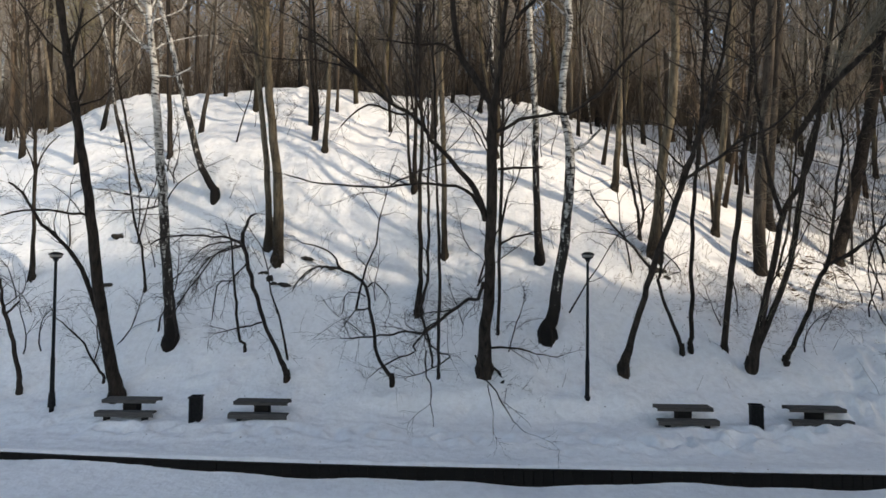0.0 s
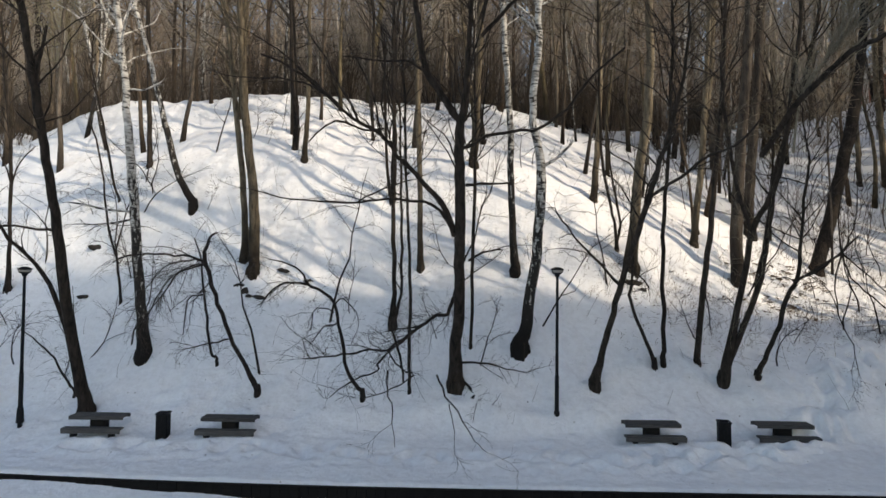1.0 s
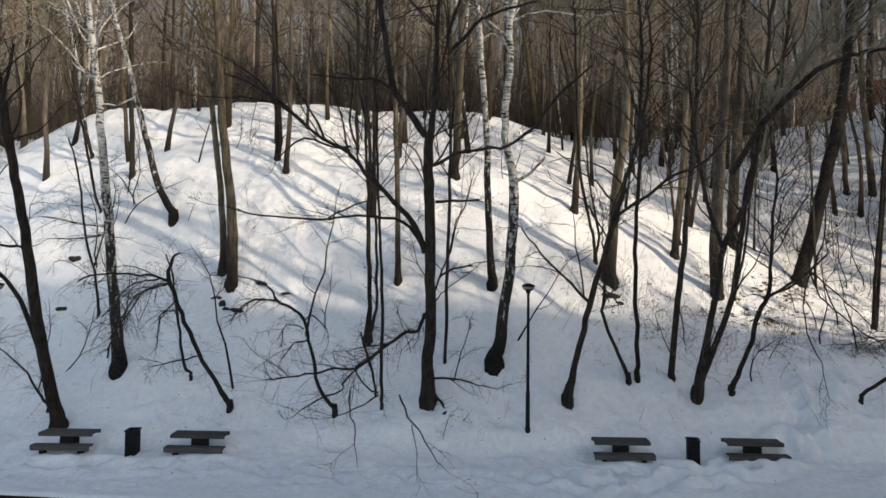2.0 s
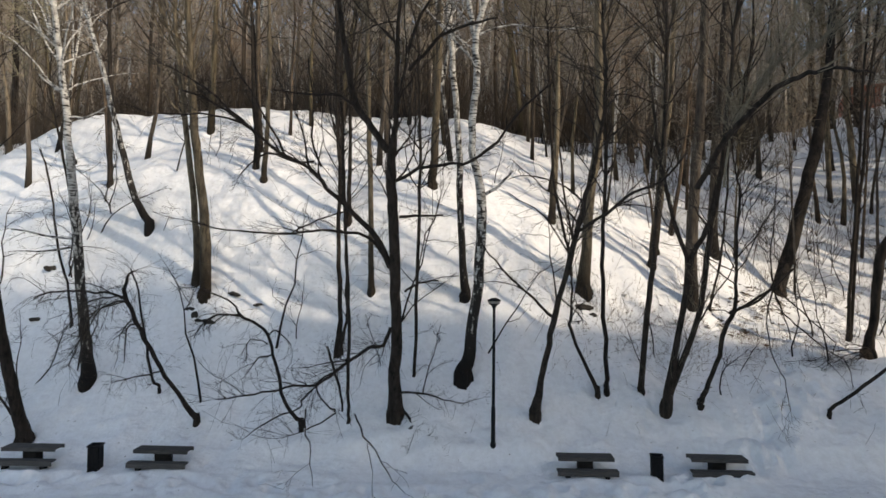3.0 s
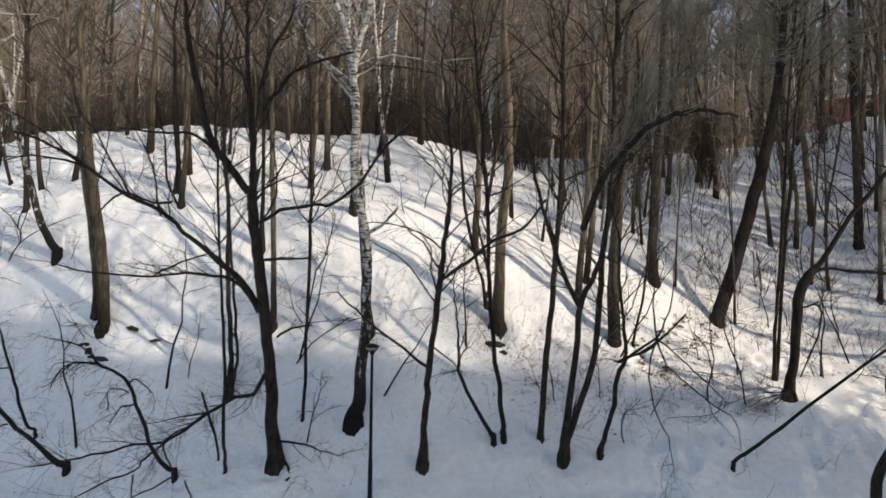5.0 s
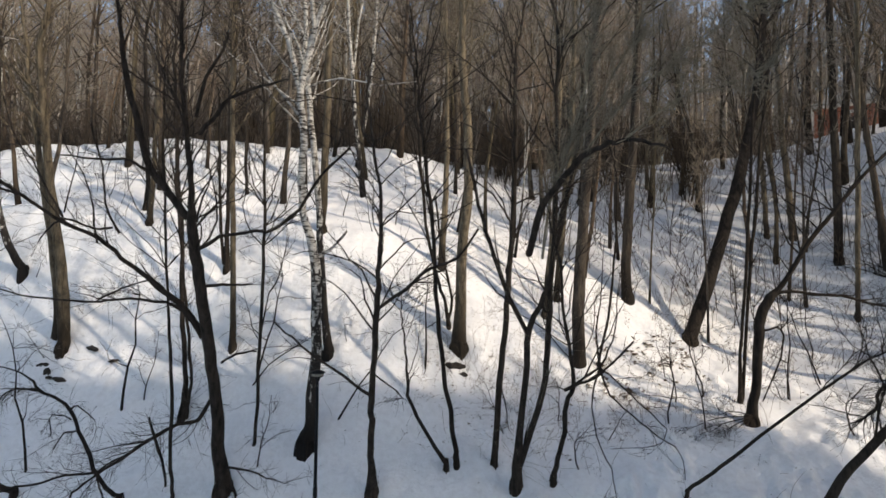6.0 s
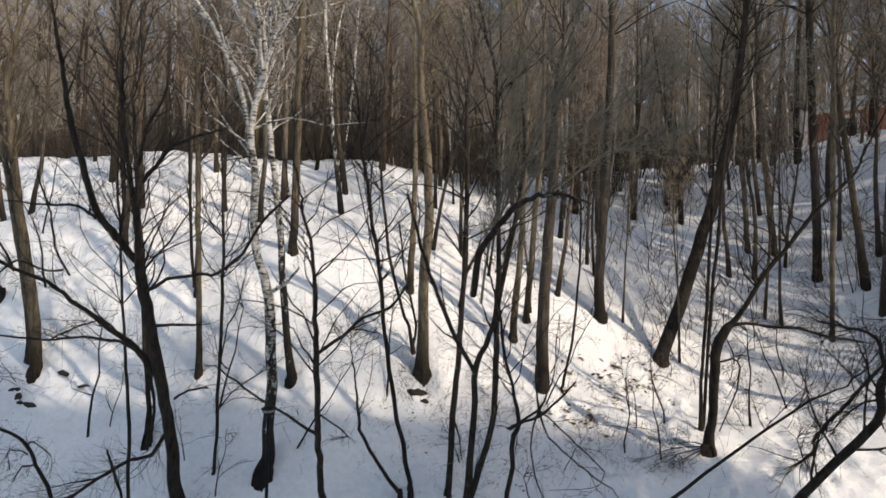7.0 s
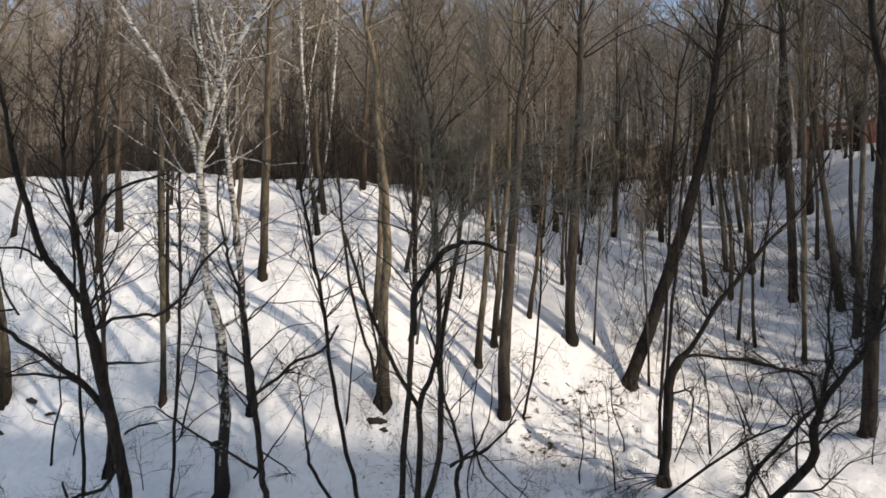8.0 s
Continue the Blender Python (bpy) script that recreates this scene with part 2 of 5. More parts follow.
MOUNDS = [
    [0.03, -0.98, -0.05, -0.39, 0.11, -0.48, 0.39, 0.6, 0.06, 0],
    [0.04, -0.96, 0.03, -0.06, 0.68, 0.16, -0.54, -0.08, -0.03, -0],
    [0.16, 1.28, 0.44, -0.73, 0.25, 0.18, 0.05, -0.73, -0.22, 0],
    [0.53, 0.43, 0.02, -0.88, -0.35, -0.03, 0.5, -0.42, -0.12, -0],
    [2.97, 1.59, 0.98, 0.28, 1.12, -0.06, -0.25, -0.12, -0.47, -0.27],
]


def eased(y, knots, values):
    return sum(w * np.interp(y + o, knots, values) for o, w in ((-1.2, 0.15), (-0.6, 0.22), (0, 0.26), (0.6, 0.22), (1.2, 0.15)))


def height(x, y):
    """The height of the snow, without its small unevenness."""
    x, y = np.asarray(x, float), np.asarray(y, float)
    z = eased(y, RISE_Y, RISE_Z) + eased(y, KNOLL_Y, KNOLL_Z) * np.exp(-(np.abs(x + 3) / 15.5) ** 2.4)
    z = z + 1.0 / (1 + np.exp(-(x - 27) / 4)) * np.clip((y - 30) / 18, 0, 1)
    z = z + np.interp(y, RIDGE_Y, RIDGE_Z) / (1 + np.exp(-(x - 34.5) / 2.5))
    for cy, row in zip(MOUND_Y, MOUNDS):
        for cx, h in zip(MOUND_X, row):
            z = z + h * np.exp(-(((x - cx) / 5.5) ** 2 + ((y - cy) / 3.8) ** 2))
    return z


WALL_Y, ICE_Z = 10.85, -0.36


def bend(x):
    """How far the bank wall draws back from its straight line."""
    return 0.45 * (np.clip(2.0 - np.asarray(x, float), 0, 16) / 11.7) ** 2
# stems round which the snow has melted back: x, y
WELLS = [(-9.95, 15.49), (-9.24, 17.44), (-13.69, 16.24), (-16.83, 20.77), (-9.85, 22.3), (-6.32, 19.93), (-6.83, 20.39), (-4.65, 15.85), (-6.37, 16.79), (-1.26, 15.7), (1.66, 15.98), (-0.59, 17.91), (0.2, 15.84), (0.28, 19.73), (2.16, 17.02), (3.82, 17.05), (3.9, 19.42), (6.1, 16.07), (8.28, 16.9), (8.6, 17.01), (9.76, 17.05), (10.41, 16.62)]
WELLS += [(11.52, 16.65), (19.06, 25.69), (8.57, 20.44), (8.17, 20.98), (12.99, 21.14), (12.17, 23.17), (7.75, 23.21), (-6.22, 24.94), (-5.48, 24.03), (-13.07, 24.57), (-11.51, 19.82), (-1.13, 22.27), (-13.67, 23.16), (-10.9, 16.29), (18.56, 18.92), (18.92, 20.53), (15.3, 16.08), (16.69, 27.19), (12.86, 24.65), (14, 21.52), (27.68, 27.35), (2.4, 23.85), (26.99, 21.79)]


def waves(x, y, count, shortest, longest, seed):
    """Soft unevenness: a sum of many random waves, about -1 to 1."""
    r = np.random.default_rng(seed)
    z = np.zeros_like(x)
    for _ in range(count):
        a, k = r.uniform(0, 6.283), 6.283 / r.uniform(shortest, longest)
        z += np.sin((x * math.cos(a) + y * math.sin(a)) * k + r.uniform(0, 6.283))
    return z / math.sqrt(count * 2)


def footprints():
    """Treads on the path, up the bank and along the foot of the knoll."""
    r = np.random.default_rng(3)
    out = []
    for (x0, y0), (x1, y1), n, spread in (
        ((5.5, 12.4), (9.5, 13.4), 70, 0.5), ((9.5, 13.3), (13, 14.8), 60, 0.5), ((12.5, 15), (15.5, 17.5), 60, 0.5),
        ((14.5, 17), (22, 25.5), 120, 0.9), ((-10, 13.3), (-3.5, 13.3), 50, 0.3), ((-4, 13.0), (6, 12.5), 70, 0.6), ((17, 15), (24, 20), 70, 1.2)):
        for s in r.random(n):
            out.append((x0 + (x1 - x0) * s + r.normal(0, spread * 0.5), y0 + (y1 - y0) * s + r.normal(0, spread * 0.5), r.uniform(0.08, 0.17), r.uniform(0.15, 0.27)))
    return out


def build_ground():
    def steps(marks):
        vals = [marks[0][0]]
        for (a, _), (b, d) in zip(marks, marks[1:]):
            n = max(1, round((b - a) / d))
            vals += [a + (b - a) * (i + 1) / n for i in range(n)]
        return np.array(vals)

    xs = steps([(-900, 0), (-120, 120), (-45, 6), (-22, 0.6), (24, 0.11), (45, 0.6), (120, 5), (900, 120)])
    ys = steps([(-900, 0), (-60, 120), (0, 6), (8, 0.8), (WALL_Y - 0.02, 0.2), (WALL_Y, 0.02), (16, 0.09), (18.5, 0.14), (32, 0.27), (60, 1.0), (120, 5), (900, 120)])
    x, y = np.meshgrid(xs, ys)
    z = height(x, y)
    near = np.clip((y - 10.5) / 2, 0, 1) * np.clip((80 - np.abs(x)) / 40, 0, 1)
    calm = 1 - 0.6 * np.clip((y - 11) / 0.6, 0, 1) * np.clip((15.2 - y) / 0.8, 0, 1)
    z += near * (0.085 * calm * waves(x, y, 26, 1.1, 3.4, 1) + 0.05 * calm * waves(x, y, 30, 0.45, 1.1, 2))
    # crisp crumbs where feet have broken the crust
    trod = np.clip(waves(x, y, 18, 1.4, 4.5, 21) * 1.6 + 0.1, 0, 1) * np.clip((y - 11.2) / 0.5, 0, 1) * np.clip((15.6 - y) / 0.8, 0, 1)
    z += near * 0.035 * trod * waves(x, y, 40, 0.2, 0.42, 23)
    # the level strip on which the tables stand
    strip = np.clip((y - 11.5) / 0.8, 0, 1) * np.clip((14.9 - y) / 0.7, 0, 1) * np.clip((20 - np.abs(x)) / 4, 0, 1)
    z -= strip * np.maximum(height(x, y) - 0.02, 0)
    # the ploughed edge of the snow between path and bank, and drifts round the tables
    z += 0.12 * np.exp(-((y - 14.75 - 0.25 * np.sin(x * 0.7)) / 0.8) ** 2) * np.clip((18 - np.abs(x)) / 4, 0, 1) * (0.7 + 0.5 * waves(x, y, 20, 0.6, 1.8, 5))
    for cx in (-8.72, -4.75, 7.1, 11.05):
        z += (0.07 if cx < 0 else 0.03) * np.exp(-(((x - cx) / 1.25) ** 4 + ((y - 13.95) / 0.62) ** 4)) * (1 + 0.3 * waves(x, y, 16, 0.4, 1.2, 13))
    for fx, fy, d, w in footprints():
        j0, j1 = np.searchsorted(ys, (fy - 0.6, fy + 0.6))
        i0, i1 = np.searchsorted(xs, (fx - 0.6, fx + 0.6))
        sub = np.s_[j0:j1, i0:i1]
        q = ((x[sub] - fx) ** 2 + (y[sub] - fy) ** 2) / (w * w)
        z[sub] += d * (0.55 * np.exp(-q / 3.2) - 1.35 * np.exp(-q * 1.1))
    for wx, wy in WELLS:
        j0, j1 = np.searchsorted(ys, (wy - 1.6, wy + 1.6))
        i0, i1 = np.searchsorted(xs, (wx - 1.6, wx + 1.6))
        sub = np.s_[j0:j1, i0:i1]
        d = np.hypot(x[sub] - wx, (y[sub] - wy + 0.12) * 1.1)
        z[sub] += 0.05 * np.exp(-(((d - 0.75) / 0.3) ** 2)) - 0.04 * np.exp(-((d / 0.42) ** 2))
    # the trodden lip of snow over the bank wall
    lip = np.clip((y - WALL_Y - 0.1) / 0.5, 0, 1)
    z = np.where(y >= WALL_Y - 0.005, z * lip + (1 - lip) * (0.035 + 0.02 * waves(x, y, 14, 0.6, 2.5, 17)), z)
    # the frozen water below the bank wall
    ice = y < WALL_Y - 0.01
    low = ICE_Z + 0.05 * waves(x, y, 16, 1.5, 5, 9) + 0.16 * np.exp(-((y - WALL_Y) / 0.35) ** 2) * (0.35 + 0.45 * waves(x, y, 12, 1.6, 7, 11))
    low = low + 0.17 * np.clip((-4.0 - x) / 5, 0, 1) * np.exp(-((y - WALL_Y) / 2.5) ** 2)
    z = np.where(ice, np.minimum(low, -0.06), z)
    y = y + bend(x) * np.exp(-(((y - WALL_Y) / 1.6) ** 2))
    ny, nx = x.shape
    verts = np.stack([x, y, z], -1).reshape(-1, 3)
    idx = np.arange(ny * nx).reshape(ny, nx)
    faces = np.stack([idx[:-1, :-1], idx[:-1, 1:], idx[1:, 1:], idx[1:, :-1]], -1).reshape(-1, 4)
    me = bpy.data.meshes.new("ground")
    me.from_pydata(verts.tolist(), [], faces.tolist())
    me.shade_smooth()
    me.materials.append(SNOW)
    return tagged(new("ground", me), "snow-covered bank rising steeply to a wooded knoll", "ground", kind="structure")


build_ground()


def build_bank_wall():
    """The dark timber face of the bank, board by board."""
    wall = tagged(new("wall_bank"), "dark wet timber retaining wall along the snowy path", "wall", kind="structure")
    bm = bmesh.new()
    box(bm, (32, WALL_Y - 0.045, -0.34), (60, 0.04, 0.64))
    for k in range(18):
        cx = 1.0 - 2 * k
        box(bm, (cx, WALL_Y - 0.045 + float(bend(cx)), -0.34), (2.02, 0.04, 0.64), turn=float(bend(cx + 1) - bend(cx - 1)) / 2)
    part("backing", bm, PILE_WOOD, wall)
    bm = bmesh.new()
    box(bm, (0, 0, 0), (0.215, 0.05, 0.62), 0.008)
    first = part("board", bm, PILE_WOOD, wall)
    x = -16.0
    r = random.Random(4)
    first.location = (x, WALL_Y - 0.085 + float(bend(x)), -0.33)
    while x < 30:
        x += 0.222
        ob = place("board", first.data, wall, (x, WALL_Y - 0.087 + float(bend(x)) + r.uniform(-0.01, 0.01), -0.325 + r.uniform(-0.012, 0.010)))
        ob.rotation_euler = (r.uniform(-0.02, 0.02), r.uniform(-0.012, 0.012), r.uniform(-0.03, 0.03))


build_bank_wall()


def build_shade_block():
    """The tall unseen block, added behind the viewer to throw shade over the path."""
    block = tagged(new("wall_south"), "unseen tall pale block added to shade the path", "wall", kind="structure")
    bm = bmesh.new()
    box(bm, (41.7, -18, 18.65), (51.4, 12, 38.3))
    box(bm, (30.5, -18, 20.0), (29, 11.6, 42.0))
    part("wall", bm, BLOCK_PALE, block)


build_shade_block()


# ---- trees ----
def smooth_line(pts, per=3):
    """Catmull-Rom through rows of x, y, z, radius."""
    p = np.asarray(pts, float)
    q = np.vstack([2 * p[0] - p[1], p, 2 * p[-1] - p[-2]])
    out = []
    for i in range(len(p) - 1):
        a, b, c, d = q[i : i + 4]
        for t in np.arange(per) / per:
            out.append(0.5 * (2 * b + (c - a) * t + (2 * a - 5 * b + 4 * c - d) * t * t + (3 * b - a - 3 * c + d) * t**3))
    out.append(p[-1])
    out = np.array(out)
    out[:, 3] = np.maximum(out[:, 3], 0.003)
    return out


def wander(r, start, way, length, r0, r1, n, droop=0.0, wobble=0.22):
    """A crooked shoot from start."""
    pts, p, d = [np.array(start, float)], np.array(start, float), np.array(way, float)
    for i in range(n):
        d = d + r.normal(0, wobble, 3) + np.array([0, 0, -droop])
        d /= np.linalg.norm(d)
        p = p + d * (length / n)
        pts.append(p)
    return np.column_stack([np.array(pts), np.linspace(r0, r1, n + 1)])


def twigs(b, r, line, count, length, droop, thick=0.006, forks=2, steps=3):
    """Fine shoots along a branch, each forked."""
    for _ in range(count):
        i = r.integers(1, len(line))
        p, along = line[i, :3], line[i, :3] - line[i - 1, :3]
        along = along / (np.linalg.norm(along) + 1e-9)
        way = along * 0.8 + r.normal(0, 0.6, 3) + np.array([0, 0, 0.25 - droop * 2])
        way /= np.linalg.norm(way)
        ln = length * r.uniform(0.45, 1.1)
        t = wander(r, p, way, ln, thick, thick * 0.35, steps, droop)
        b.tube(t[:, :3], t[:, 3], 3, False)
        for _ in range(forks):
            k = r.integers(1, steps) if steps > 1 else 0
            w2 = (t[k + 1, :3] - t[k, :3]) / (ln / steps) + r.normal(0, 0.55, 3)
            u = wander(r, t[k, :3], w2 / np.linalg.norm(w2), ln * r.uniform(0.3, 0.6), thick * 0.6, thick * 0.3, max(1, steps - 2), droop)
            b.tube(u[:, :3], u[:, 3], 3, False)


def crown(wood, fine, r, trunk, low, count, reach, droop=0.0, twig_count=7, thick=0.006, coarse=False):
    """Branches on the upper part of a trunk, into wood, and their shoots, into fine."""
    top = trunk[-1, 2]
    for _ in range(count):
        h = low + (1 - low) * r.random() ** 0.8
        i = min(len(trunk) - 1, max(1, int(np.searchsorted(trunk[:, 2], h * top))))
        p, rad = trunk[i, :3], trunk[i, 3]
        a = r.uniform(0, 6.283)
        rise = r.uniform(0.6, 1.7)
        way = np.array([math.cos(a), math.sin(a), rise])
        ln = reach * (0.30 + 2.2 * h * (1 - h)) * r.uniform(0.5, 1.3) + 0.5
        r0 = min(rad * 0.5, 0.012 + ln * 0.011) if coarse else min(rad * 0.42, 0.008 + ln * 0.0075)
        line = wander(r, p, way / np.linalg.norm(way), ln, r0, 0.008, 4 if coarse else 6, droop * 0.8 - 0.05, 0.18)
        wood.tube(line[:, :3], line[:, 3], 3 if coarse else 5, False)
        twigs(fine, r, line, twig_count, 0.35 + ln * 0.28, droop, thick, 1 if coarse else 2, 1 if coarse else 3)


LOOKS = {
    "dark": ("tree", "bare dark-barked tree rooted in the snowy slope", "tree"),
    "brown": ("tree", "bare grey-brown tree with a straight sunlit trunk", "tree"),
    "grey": ("tree", "tall bare grey-brown tree at the edge of the hollow", "tree"),
    "birch": ("birch_tree", "white-barked birch with black marks and a dark foot", "birch tree"),
    "shrub": ("sapling", "thin crooked sapling with drooping bare twigs in snow", "sapling"),
}
STANDING = []
SLIM = {"dark": 0.74, "grey": 0.76, "shrub": 0.8, "brown": 0.82, "birch": 0.80}


class Tree:
    """One tree seen singly: a stem, its large limbs, and a crown of bare twigs. Rows are offset x, height, radius; lean is the way it hangs out from the slope."""

    def __init__(self, kind, x, y, lean, stem, seed):
        self.lean = lean
        self.kind, self.r = kind, np.random.default_rng(seed)
        self.x, self.y, self.z = x, y, float(height(x, y)) - 0.12
        self.wood, self.fine, self.limbs = Builder(), Builder(), []
        STANDING.append((x, y))
        s = np.array([(dx, lean * dz, dz + 0.12, rad) for dx, dz, rad in stem]) * (1, 1, 1, SLIM[self.kind])
        foot, s[0, 2], s[0, 3] = s[0, 3], 0.10, s[0, 3] * 1.2
        s = np.vstack([[0, 0, -0.75, foot * 1.5], s[0], [s[1, 0] * 0.1, s[1, 1] * 0.1, 0.34, foot * 0.98], s[1:]])
        if kind != "shrub":
            # the stem runs on to its tip
            d = s[-1, :3] - s[-3, :3]
            d = d / np.linalg.norm(d) + np.array([0, 0, 0.6])
            d /= np.linalg.norm(d)
            rest = min(8.0, s[-1, 3] * 62)
            run = wander(self.r, s[-1, :3], d, rest, s[-1, 3], 0.012, 5, 0, 0.10)[1:]
            s = np.vstack([s, run])
        s[1:, 1] += np.cumsum(self.r.normal(0, 0.035, len(s) - 1))
        self.stem = smooth_line(s)
        n = len(self.stem)
        self.stem[4:-1, :2] += self.r.normal(0, 0.016, (n - 5, 2))
        self.wood.tube(self.stem[:, :3], self.stem[:, 3], 12 if foot > 0.1 else 8)
        if foot > 0.07:
            # roots running into the bank
            for k in range(5):
                a = k * 1.257 + self.r.uniform(-0.4, 0.4)
                out = np.array([math.cos(a), math.sin(a), 0.0])
                fall = float(height(x + out[0] * foot * 1.4, y + out[1] * foot * 1.4)) - self.z - 0.34
                root = np.array([(*(out * foot * 0.5 + (0, 0, 0.42)), foot * 0.34), (*(out * foot * 1.0 + (0, 0, 0.14)), foot * 0.30), (*(out * foot * 1.4 + (0, 0, fall)), foot * 0.12)])
                root = smooth_line(root)
                self.wood.tube(root[:, :3], root[:, 3], 6, False)

    def limb(self, rows, reach=0.0):
        s = np.array([(dx, self.lean * dz, dz + 0.12, rad) for dx, dz, rad in rows]) * (1, 1, 1, SLIM[self.kind])
        side = 0 if reach else self.r.uniform(-0.10, 0.10)
        k = np.argmin(np.linalg.norm(self.stem[:, [0, 2]] - s[0, [0, 2]], axis=1))
        s[:, 1] += side * np.hypot(s[:, 0] - s[0, 0], s[:, 2] - s[0, 2]) + self.stem[k, 1] - s[0, 1]
        s[:, 1] += reach * np.linspace(0, 1, len(s))
        line = smooth_line(s)
        line[1:, :3] += self.r.normal(0, 0.014, (len(line) - 1, 3))
        self.wood.tube(line[:, :3], line[:, 3], 7, False)
        self.limbs.append(line)

    def bough(self, rows, dense=1.0):
        """A limb that leaves the plane of the tree: offset x, y, z, radius, with its own shoots."""
        s = np.array(rows, float)
        line = smooth_line(s)
        line[1:-1, :3] += self.r.normal(0, 0.02, (len(line) - 2, 3))
        (self.wood if dense < 1.5 else self.fine).tube(line[:, :3], line[:, 3], 6, False)
        ln = np.linalg.norm(np.diff(line[:, :3], axis=0), axis=1).sum()
        for _ in range(int(ln * 3.2 * dense)):
            i = self.r.integers(2, len(line))
            way = (line[i, :3] - line[i - 1, :3]) * 4 + self.r.normal(0, 0.6, 3) + np.array([0, 0, 0.15])
            sub = wander(self.r, line[i, :3], way / np.linalg.norm(way), self.r.uniform(0.5, 1.3), min(0.016, line[i, 3] * 0.5), 0.004, 5, 0.03, 0.2)
            self.fine.tube(sub[:, :3], sub[:, 3], 4, False)
            twigs(self.fine, self.r, sub, int(5 + 3 * dense), 0.55, 0.02, 0.0048 if dense < 1.5 else 0.006)

    def done(self, bushy=1.0, hue="", droop=None):
        r, kind = self.r, self.kind
        if droop is None:
            droop = {"birch": 0.10, "shrub": 0.12}.get(kind, 0.0)
        span = self.stem[-1, 2]
        for line in self.limbs:
            ln = np.linalg.norm(np.diff(line[:, :3], axis=0), axis=1).sum()
            twigs(self.fine, r, line, int((5 + ln * 6.5) * bushy), 0.35 + 0.14 * ln, droop, 0.0055)
            for _ in range(int(ln * 0.8 * bushy)):
                i = r.integers(2, len(line))
                way = (line[i, :3] - line[i - 1, :3]) * 6 + r.normal(0, 0.5, 3) + np.array([0, 0, 0.3 - droop * 3])
                sub = wander(r, line[i, :3], way / np.linalg.norm(way), r.uniform(0.6, 1.6), line[i, 3] * 0.5, 0.005, 5, droop, 0.18)
                self.wood.tube(sub[:, :3], sub[:, 3], 4, False)
                twigs(self.fine, r, sub, 6, 0.5, droop, 0.0045)
        if kind == "shrub":
            twigs(self.fine, r, self.stem[len(self.stem) // 3 :], int(16 + span * 5), 1.0, droop, 0.0048, 3)
        else:
            crown(self.wood, self.fine, r, self.stem, {"birch": 0.5, "grey": 0.55}.get(kind, 0.42), int((6 + span * 1.5) * min(bushy, 1.6)), 0.20 * span + 0.4, droop, int(7 * bushy))
            twigs(self.fine, r, self.stem[: len(self.stem) // 2], int(span * 0.5), 0.5, droop, 0.005)
        name, label, category = LOOKS[kind]
        base = tagged(new(name), label, category, "single trees on the knoll" if kind != "shrub" else "saplings on the bank")
        base.location = (self.x, self.y, self.z)
        place("trunk", self.wood.mesh("trunk", BARK[kind]), base)
        place("crown", self.fine.mesh("crown", TWIG[hue or {"brown": "pale", "grey": "pale"}.get(kind, "dark")]), base, label="bare crown of fine twigs")


t = Tree("dark", -9.95, 15.49, -0.3, [(0, 0, 0.304), (-0.02, 1.2, 0.237), (-0.02, 2.99, 0.213), (0.07, 4.52, 0.199), (0.19, 6.13, 0.17), (0.2, 7.21, 0.159), (0.19, 8.24, 0.148), (0.19, 9.1, 0.146), (0.27, 10.07, 0.128), (0.35, 11.14, 0.111), (0.4, 11.91, 0.095)], 1)
t.limb([(-0.12, 2.38, 0.086), (-0.38, 3.68, 0.093), (-0.88, 4.68, 0.075), (-1.58, 5.4, 0.066), (-2.06, 6.27, 0.049), (-2.4, 6.58, 0.04)])
t.limb([(0.22, 5.58, 0.057), (-0.36, 5.65, 0.049), (-1.5, 5.77, 0.041), (-2.54, 5.61, 0.033)])
t.limb([(0.15, 8.29, 0.047), (-0.15, 8.53, 0.039), (-0.41, 8.82, 0.023)])
t.limb([(0.23, 9.52, 0.068), (0.55, 10.21, 0.06), (0.9, 10.88, 0.044)])
t.done()
t = Tree("birch", -9.24, 17.44, -0.18, [(0, 0, 0.317), (0.04, 1.32, 0.226), (0.04, 2.7, 0.204), (0.07, 4.42, 0.191), (0.07, 5.91, 0.179), (0.09, 7.73, 0.149), (0.09, 9.14, 0.129), (0.05, 10.52, 0.118), (0.03, 11.7, 0.108)], 2)
t.limb([(0.07, 4.95, 0.057), (-0.66, 4.98, 0.048), (-2.18, 5.25, 0.029)])
t.limb([(0.05, 4.7, 0.048), (-0.89, 4.51, 0.038), (-1.87, 4.5, 0.019)])
t.limb([(0.14, 8.88, 0.046), (0.78, 8.88, 0.037), (1.36, 9.22, 0.027)])
t.limb([(0.12, 9.57, 0.055), (-0.18, 9.74, 0.046), (-0.7, 10.18, 0.027)])
t.done()
t = Tree("dark", -13.69, 16.24, -0.2, [(0, 0, 0.112), (0.06, 1, 0.093), (-0.04, 1.95, 0.083), (-0.15, 2.51, 0.082), (-0.18, 2.97, 0.064)], 3)
t.limb([(-0.14, 2.58, 0.055), (0.11, 2.79, 0.046), (0.32, 2.98, 0.036)])
t.done()
t = Tree("dark", -16.83, 20.77, -0.1, [(0, 0, 0.164), (0.1, 1.45, 0.105), (0.26, 3.29, 0.092), (0.39, 4.89, 0.092), (0.45, 6.01, 0.08), (0.38, 7.8, 0.068), (0.37, 9.79, 0.056)], 4)
t.limb([(0.34, 4.2, 0.046), (0.83, 5.11, 0.034), (1.56, 5.79, 0.023)])
t.limb([(0.32, 4.43, 0.046), (-0.09, 5.56, 0.034), (-0.28, 6.35, 0.034)])
t.done()
